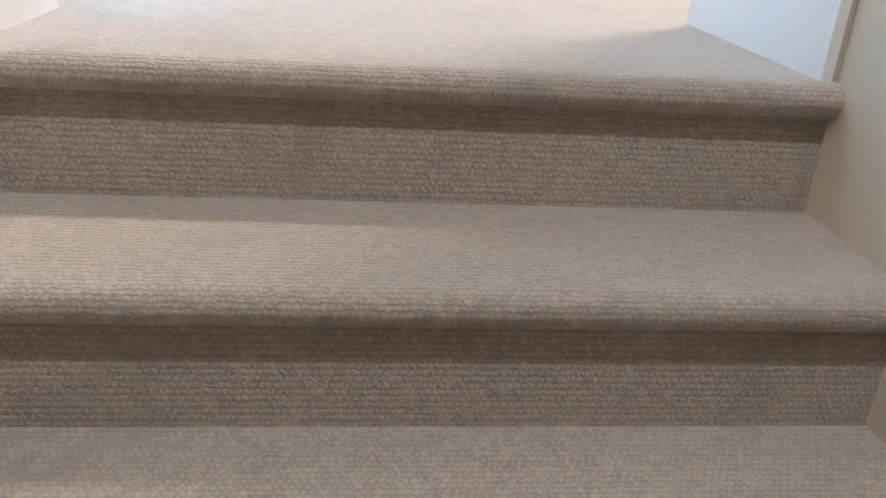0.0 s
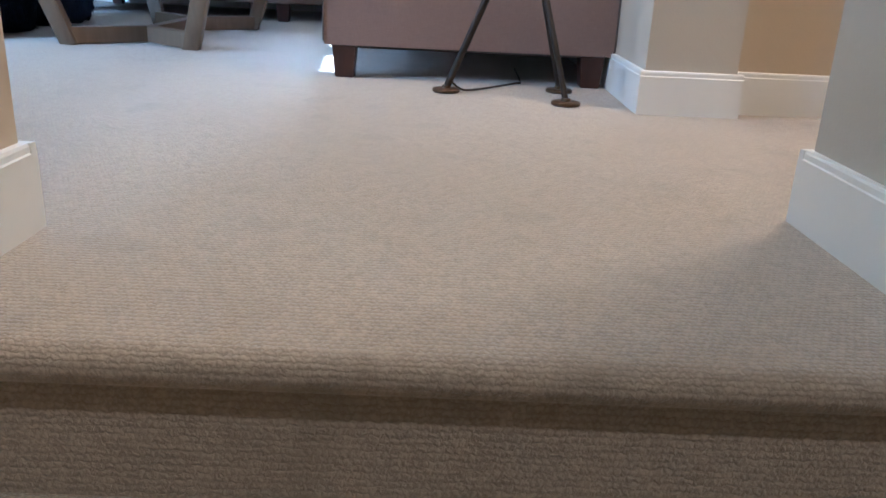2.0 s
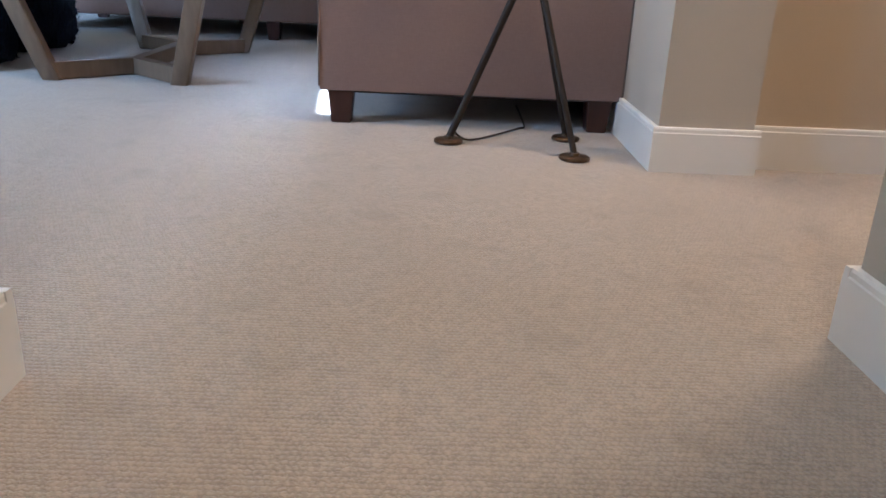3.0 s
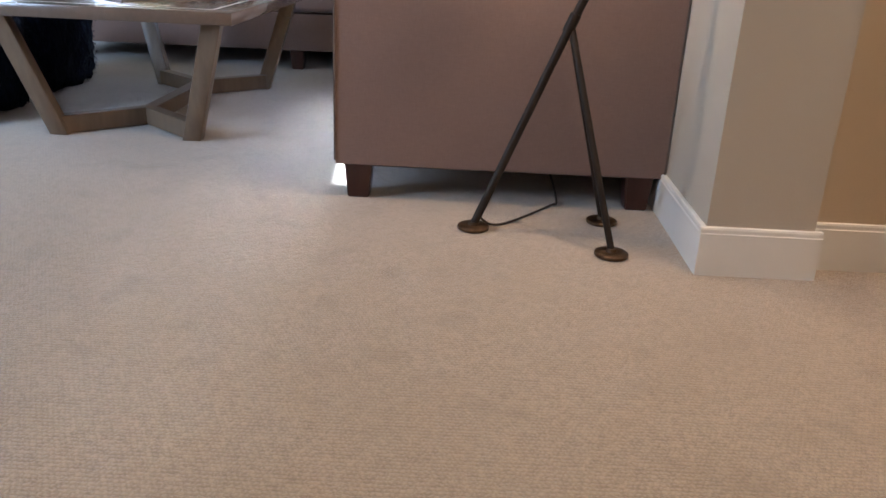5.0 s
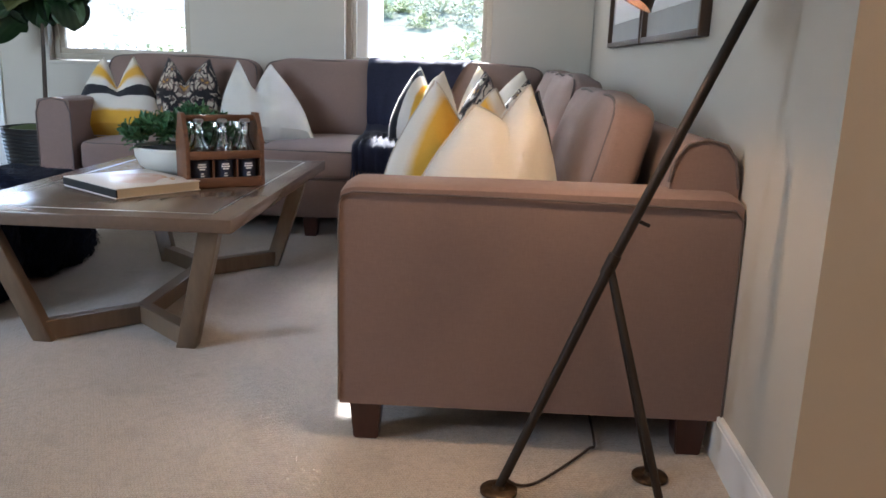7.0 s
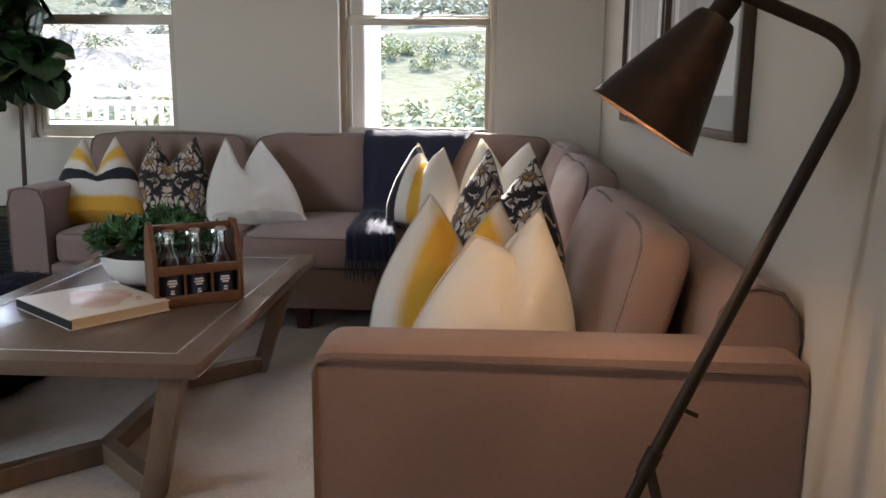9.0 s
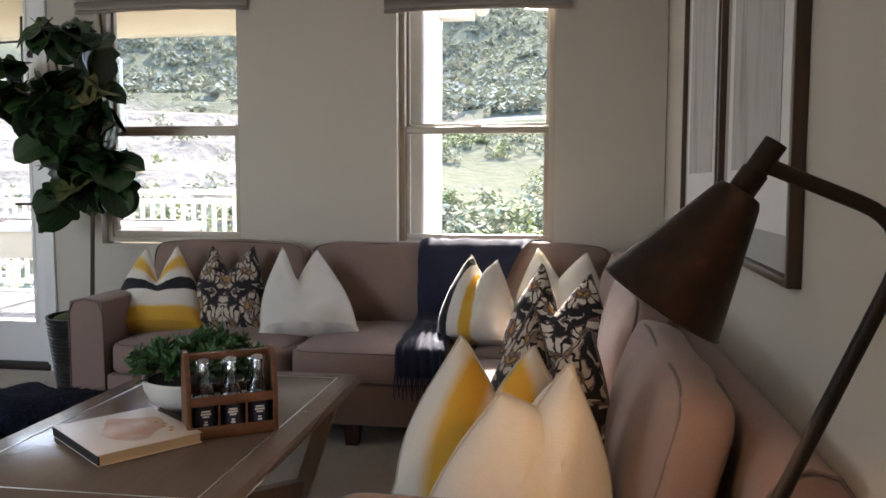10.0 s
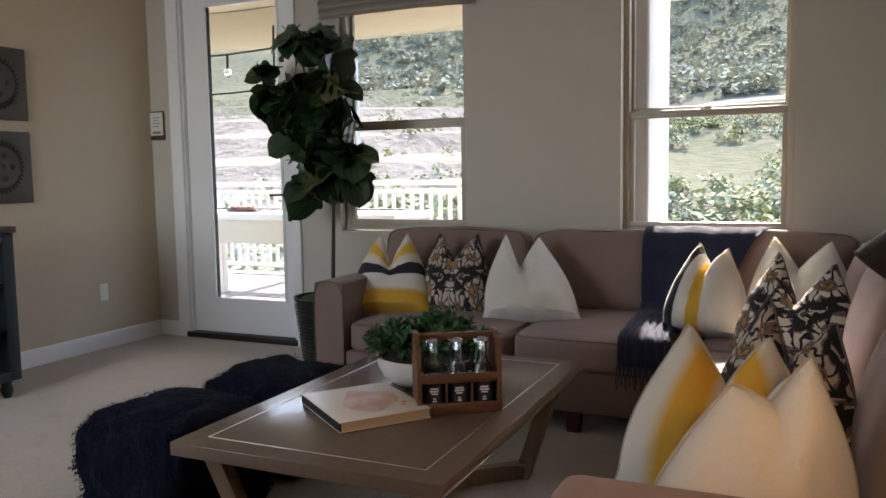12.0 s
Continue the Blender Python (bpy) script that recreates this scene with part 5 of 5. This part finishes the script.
# recessed downlights over the stair head and hall
M_LED = Nodes("downlight_lens")
M_LED.set((1, 1, 1), 0.5, Emission_Strength=6.0)
M_LED.bsdf.inputs["Emission Color"].default_value = (1.0, 0.70, 0.42, 1)
for x, y, e, tone in ((1.15, 0.95, 20.0, (1.0, 0.64, 0.35)), (0.08, -1.48, 12.0, (1.0, 0.74, 0.48))):
    d = thing("downlight", (x, y, H), "round white recessed ceiling downlight, lit", "ceiling light", "downlights")
    part("trim_ring", lathe([(0.055, -0.004), (0.075, -0.006), (0.08, -0.001), (0.055, -0.001)], 28), M_TRIM, d, "white trim ring")
    part("lens", lathe([(0.01, -0.002), (0.054, -0.002)], 28), M_LED.mat, d, "glowing warm lens")
    s = new("downlight_lamp", bpy.data.lights.new("downlight_lamp", "SPOT"))
    s.data.energy, s.data.color, s.data.spot_size, s.data.spot_blend, s.data.shadow_soft_size = e, tone, radians(140), 0.8, 0.16
    s.matrix_world = look((x, y, H - 0.012), (x, y, 0))


# ---- porch ----
M_DECK = wood("grey_deck_boards", (0.23, 0.205, 0.18), (40, 4, 40), 0.7)
M_RAIL = plain("white_rail_paint", (0.74, 0.72, 0.68), 0.5, grain=20, amount=0.06, bump=0.1)
M_STUCCO = plain("white_stucco", (0.74, 0.72, 0.69), 0.9, grain=90, amount=0.06, bump=0.5)
M_PORCH = plain("cream_porch_paint", (0.60, 0.55, 0.43), 0.7, grain=20, amount=0.05, bump=0.1)
deck = thing("porch_deck", (0, 0, -0.06), "grey timber porch deck in the sun", "deck", kind=KIND)
board_me = finish(boxes((-0.066, 0.066, 5.43, 8.98, -0.03, 0.03), bevel=0.003, seg=1), "board", M_DECK, smooth=False)
for k in range(50):
    b = new("board", board_me)
    b.parent = deck
    b.location = (-8.2 + 0.14 * k, 0, 0)
rail = thing("porch_railing", (-5.45, 8.85, -0.03), "white painted porch railing with square balusters", "railing")
part("top_rail", boxes((-4.2, 4.2, -0.05, 0.05, 1.10, 1.16), (-4.2, 4.2, -0.02, 0.02, 1.0, 1.06), bevel=0.006), M_RAIL, rail)
part("bottom_rail", boxes((-4.2, 4.2, -0.025, 0.025, 0.08, 0.13), bevel=0.004), M_RAIL, rail)
bal_me = finish(boxes((-0.021, 0.021, -0.018, 0.018, 0.13, 1.0), bevel=0.003, seg=1), "baluster", M_RAIL, smooth=False)
for k in range(69):
    b = new("baluster", bal_me)
    b.parent = rail
    b.location = (-4.1 + 0.12 * k, 0, 0)
for x in (-4.2, 0.0, 4.2):
    part("post", boxes((x - 0.055, x + 0.055, -0.055, 0.055, 0, 1.22), bevel=0.006), M_RAIL, rail)
solid("porch_roof", boxes((-9.0, -1.15, 5.43, 9.1, 3.25, 3.40)), M_PORCH, "cream painted porch ceiling", "porch roof", kind=KIND, smooth=False)
solid("porch_beam", boxes((-9.0, -1.15, 8.72, 8.98, 2.80, 3.245), bevel=0.01), M_PORCH, "cream painted porch beam", "beam", kind=KIND)
solid("porch_beam", boxes((-9.0, -1.15, 7.2, 7.36, 3.02, 3.245), bevel=0.01), plain("ochre_beam_paint", (0.46, 0.36, 0.20), 0.7), "ochre painted porch beam", "beam", kind=KIND)
wall("wing_wall", boxes((-1.15, -0.735, 5.43, 6.2, -3.5, 3.4), bevel=0.012), M_STUCCO, "white stucco wing wall beside the window")
eave = thing("roof_eave", (-0.6, 6.0, 2.3), "white roof eave end with a round gutter", "roof edge")
part("fascia", boxes((-0.134, 0.10, 0.02, 0.16, 0.02, 0.16), bevel=0.008), M_STUCCO, eave)
part("gutter", tube([(0.14, 0.0, 0.115), (0.14, 0.24, 0.115)], 0.05, 18), M_RAIL, eave)

tb = thing("outdoor_table", (-4.35, 7.0, -0.03), "long white outdoor table with a dark edge strip", "table")
part("tabletop", boxes((-1.30, 1.27, -0.40, 0.40, 0.82, 0.885), bevel=0.006), M_RAIL, tb, "white table top")
part("apron", boxes((-1.26, 1.23, -0.36, -0.33, 0.60, 0.819), (-1.26, 1.23, 0.33, 0.36, 0.60, 0.819), (1.20, 1.23, -0.33, 0.33, 0.60, 0.819), (-1.26, -1.23, -0.33, 0.33, 0.60, 0.819), bevel=0.003), M_PORCH, tb, "cream apron")
part("edge_strip", boxes((-1.29, 1.0, 0.30, 0.385, 0.886, 0.90), bevel=0.003), M_BLACK, tb, "dark strip")
for sx in (-1.2, 1.17):
    for sy in (-0.3, 0.3):
        part("leg", boxes((sx - 0.045, sx + 0.045, sy - 0.045, sy + 0.045, 0, 0.819), bevel=0.005), M_RAIL, tb)
tray = thing("tray", (-4.93, 6.92, 0.856), "dark tray with a row of small pink rolls", "tray")
part("base", boxes((-0.16, 0.16, -0.07, 0.07, 0, 0.02), bevel=0.006), M_LEG, tray)
M_ROLL = plain("pink_rolls", (0.50, 0.27, 0.22), 0.7, grain=50, amount=0.3)
for k in range(5):
    bm = bmesh.new()
    bmesh.ops.create_icosphere(bm, subdivisions=2, radius=0.03, matrix=Matrix.Translation((-0.12 + 0.06 * k, 0.01 * (k % 2), 0.038)) @ Matrix.Diagonal((1, 1.4, 0.75, 1)))
    for v in bm.verts:
        v.co += Vector((0, 0, 0.006)) * noise.noise(v.co * 40)
    part("roll", bm, M_ROLL, tray)

# string lights under the beam
for z, bulbs in ((2.66, True), (2.20, False)):
    s = thing("string_lights" if bulbs else "cable", (-5.2, 8.4, z), "dark cable with hanging clear bulbs" if bulbs else "thin dark cable across the porch", "lights" if bulbs else "cable")
    part("wire", tube([(-4.0, 0, 0.03), (-3, 0, 0.005), (-2, 0, 0.0), (-1, 0, 0.008), (-0.42, 0, 0.03), (-0.38, 0, 0.06), (-0.37, 0, 2.95 - z)], 0.012, 8), M_BLACK, s)
    if bulbs:
        for k in range(8):
            x = -3.365 + 0.33 * k
            b = part("socket", tube([(x, 0, -0.005), (x, 0, -0.16)], 0.016, 8), M_BLACK, s)
            bm = bmesh.new()
            bmesh.ops.create_uvsphere(bm, u_segments=12, v_segments=8, radius=0.045, matrix=Matrix.Translation((x, 0, -0.21)) @ Matrix.Diagonal((1, 1, 1.3, 1)))
            part("bulb", bm, M_BOTTLE, b, "clear bulb")

# ---- hillside ----
def ground_z(x, y):
    """Falls away below the house, then rises in banks to the ridge."""
    r = y + 0.12 * abs(x)
    left = min(1.0, max(0.0, (-x - 6) / 14))
    keys = [(-400, -3.2), (8, -3.2), (14, -2.6), (26, -0.9), (45, 1.6), (68, 5.6), (72, 6.7), (79, 6.9), (95, 10.5), (140, 23), (190, 37), (240, 50), (300, 56), (700, 64)]
    for (a, za), (b, zb) in zip(keys, keys[1:]):
        if r <= b:
            f = (r - a) / (b - a)
            z = za + (zb - za) * f
            break
    else:
        z = 64
    rough = min(1.0, max(0.0, (r - 9) / 30))
    z += rough * (1.6 * noise.noise((x * 0.03, y * 0.03, 1)) + 0.5 * noise.noise((x * 0.11, y * 0.11, 4)))
    if r > 85:
        z += (r - 85) * 0.10 * noise.noise((x * 0.017, y * 0.012, 7)) - (r - 85) * 0.03 * abs(noise.noise((x * 0.04, y * 0.02, 2)))
        z -= max(0.0, x + 2) * 0.05
    z -= left * max(0.0, min(r - 60, 60)) * 0.035
    # benches cut into the bare slope
    if left > 0 and 20 < r < 110:
        step = 2.2
        z += left * 0.5 * (round(z / step) * step - z)
    return z


bm = bmesh.new()
xs = [-420 + 40 * k for k in range(8)] + [-110 + 2.2 * k for k in range(78)] + [70 + 40 * k for k in range(10)]
ys = [-400, -200, -80, -30, -8, 5] + [9 + 2.0 * k for k in range(60)] + [130 + 5 * k for k in range(26)] + [280 + 60 * k for k in range(8)]
grid = {(i, j): bm.verts.new((x, y, ground_z(x, y))) for i, x in enumerate(xs) for j, y in enumerate(ys)}
for i in range(len(xs) - 1):
    for j in range(len(ys) - 1):
        bm.faces.new((grid[i, j], grid[i + 1, j], grid[i + 1, j + 1], grid[i, j + 1]))
n = Nodes("dry_hillside")
pos = n.add("ShaderNodeSeparateXYZ")
n.link(n.coord.outputs["Object"], pos.inputs[0])
scrub = n.ramp(n.noise(0.9, 8), [(0.3, (0.105, 0.115, 0.075)), (0.48, (0.13, 0.135, 0.095)), (0.62, (0.15, 0.15, 0.11)), (0.75, (0.115, 0.125, 0.085))])
bare = n.ramp(n.noise(0.5, 6), [(0.3, (0.17, 0.155, 0.13)), (0.6, (0.235, 0.215, 0.185)), (0.8, (0.195, 0.175, 0.15))])
wob = n.math("MULTIPLY", n.noise(0.05, 4), 16.0)
is_left = n.math("MINIMUM", n.math("MAXIMUM", n.math("DIVIDE", n.math("SUBTRACT", n.math("SUBTRACT", wob, pos.outputs[0]), 16.0), 5.0), 0.0), 1.0)
near_ = n.math("MINIMUM", n.math("MAXIMUM", n.math("DIVIDE", n.math("SUBTRACT", 96.0, n.math("ADD", pos.outputs[1], wob)), 6.0), 0.0), 1.0)
col = n.mix(n.math("MULTIPLY", is_left, near_), scrub, bare)
road = n.math("MULTIPLY", n.math("GREATER_THAN", n.math("ADD", pos.outputs[1], n.math("MULTIPLY", pos.outputs[0], -0.12)), 72.0), n.math("LESS_THAN", n.math("ADD", pos.outputs[1], n.math("MULTIPLY", pos.outputs[0], -0.12)), 79.5))
col = n.mix(n.math("MULTIPLY", road, 0.9), col, (0.26, 0.24, 0.215))
n.bump(n.noise(1.2, 6), 0.8, 0.3)
M_HILL = n.set(col, 1.0, Specular_IOR_Level=0.0)
solid("ground", bm, M_HILL, "dry scrubby hillside with bare graded banks", "ground", kind=KIND)

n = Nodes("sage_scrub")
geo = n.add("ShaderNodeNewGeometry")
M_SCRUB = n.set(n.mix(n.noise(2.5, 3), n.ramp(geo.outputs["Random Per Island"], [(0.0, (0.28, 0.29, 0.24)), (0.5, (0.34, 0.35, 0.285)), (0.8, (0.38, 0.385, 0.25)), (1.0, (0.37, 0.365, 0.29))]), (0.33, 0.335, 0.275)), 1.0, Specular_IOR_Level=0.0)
rnd = random.Random(5)
# leafy green bushes on the slope below the road
n = Nodes("bush_leaf")
geo = n.add("ShaderNodeNewGeometry")
patchy = n.noise(0.35, 3)
M_BUSH = n.set(n.mix(n.ramp(patchy, [(0.38, (0, 0, 0)), (0.62, (1, 1, 1))]), n.ramp(geo.outputs["Random Per Island"], [(0.0, (0.19, 0.22, 0.11)), (0.6, (0.28, 0.31, 0.15)), (1.0, (0.40, 0.41, 0.19))]), n.ramp(geo.outputs["Random Per Island"], [(0.0, (0.23, 0.25, 0.19)), (1.0, (0.37, 0.38, 0.29))])), 0.9, Specular_IOR_Level=0.05)


def bush(verts, faces, x, y, size, limbs, leaves, leaf):
    """A dome of leaf sprays of uneven reach, open between its limbs."""
    z = ground_z(x, y) - 0.05
    for _ in range(limbs):
        a, e = rnd.uniform(0, 6.283), rnd.uniform(0.15, 1.45)
        reach = size * rnd.uniform(0.45, 1.0)
        c = Vector((x + math.cos(a) * math.cos(e) * reach, y + math.sin(a) * math.cos(e) * reach, z + math.sin(e) * reach * 0.9))
        for _ in range(leaves):
            o = c + Vector((rnd.gauss(0, 0.16), rnd.gauss(0, 0.16), rnd.gauss(0, 0.13))) * size
            q, w = rnd.uniform(0, 6.283), size * leaf * rnd.uniform(0.7, 1.3)
            k = len(verts)
            d = Vector((math.cos(q), math.sin(q), rnd.uniform(0.0, 0.9))) * w
            side = Vector((-math.sin(q), math.cos(q), rnd.uniform(-0.3, 0.3))) * w * 0.7
            verts.extend((o - d, o + side, o + d, o - side))
            faces.append([k, k + 1, k + 2, k + 3])


def planted(name, rows, mat, label):
    verts, faces = [], []
    for row in rows:
        bush(verts, faces, *row)
    me = bpy.data.meshes.new(name)
    me.from_pydata(verts, [], faces)
    me.materials.append(mat)
    return tagged(new(name, me), label, "shrubs", kind="stuff")


near_rows, far_rows = [], []
for _ in range(1300):
    y = rnd.uniform(15, 66)
    x = rnd.uniform(-0.60 * y - 6, 0.08 * y + 6)
    if (x < -13 and rnd.random() < 0.86) or noise.noise((x * 0.07, y * 0.07, 9)) < -0.25:
        continue
    near_rows.append((x, y, rnd.choice((0.4, 0.55, 0.75, 1.1)) * rnd.uniform(0.85, 1.2), 11, 14, 0.10))
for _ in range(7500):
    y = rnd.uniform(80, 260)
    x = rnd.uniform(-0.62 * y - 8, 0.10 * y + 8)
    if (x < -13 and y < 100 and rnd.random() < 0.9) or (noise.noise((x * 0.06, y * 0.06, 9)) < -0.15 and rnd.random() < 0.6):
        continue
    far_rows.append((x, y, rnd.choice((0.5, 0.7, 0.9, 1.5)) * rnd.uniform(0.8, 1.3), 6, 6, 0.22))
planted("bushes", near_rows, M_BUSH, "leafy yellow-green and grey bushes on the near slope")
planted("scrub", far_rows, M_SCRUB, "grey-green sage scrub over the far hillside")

# street lamp beyond the porch
sl = thing("street_lamp", (-22.9, 40.0, ground_z(-22.9, 40.0) - 0.1), "slender grey street lamp with a raked arm", "street lamp")
M_GALV = plain("galvanised_steel", (0.45, 0.45, 0.45), 0.5, 0.6)
top_z = 7.6 - (ground_z(-22.9, 40.0) - 0.1)
part("pole", tube([(0, 0, 0), (0, 0, top_z)], 0.11, 10, r_end=0.08), M_GALV, sl)
part("arm", tube([(0, 0, top_z - 0.05), (-0.45, 0, top_z + 0.35), (-1.1, 0, top_z + 0.62)], 0.06, 8), M_GALV, sl)
part("lamp_head", boxes((-1.7, -1.0, -0.12, 0.12, top_z + 0.55, top_z + 0.68), bevel=0.03), M_GALV, sl)

# low wire fence below the hillside window
fence = thing("wire_fence", (0, 16.0, -2.7), "thin pale wire fence along the slope", "fence")
for k in range(16):
    part("post", boxes((-7 + 0.75 * k - 0.025, -7 + 0.75 * k + 0.025, -0.025, 0.025, 0, 2.45)), M_GALV, fence, smooth=False)
for z in (1.75, 2.1, 2.4):
    part("wire", tube([(-7, -0.03, z), (4.25, -0.03, z)], 0.02, 6), M_GALV, fence)
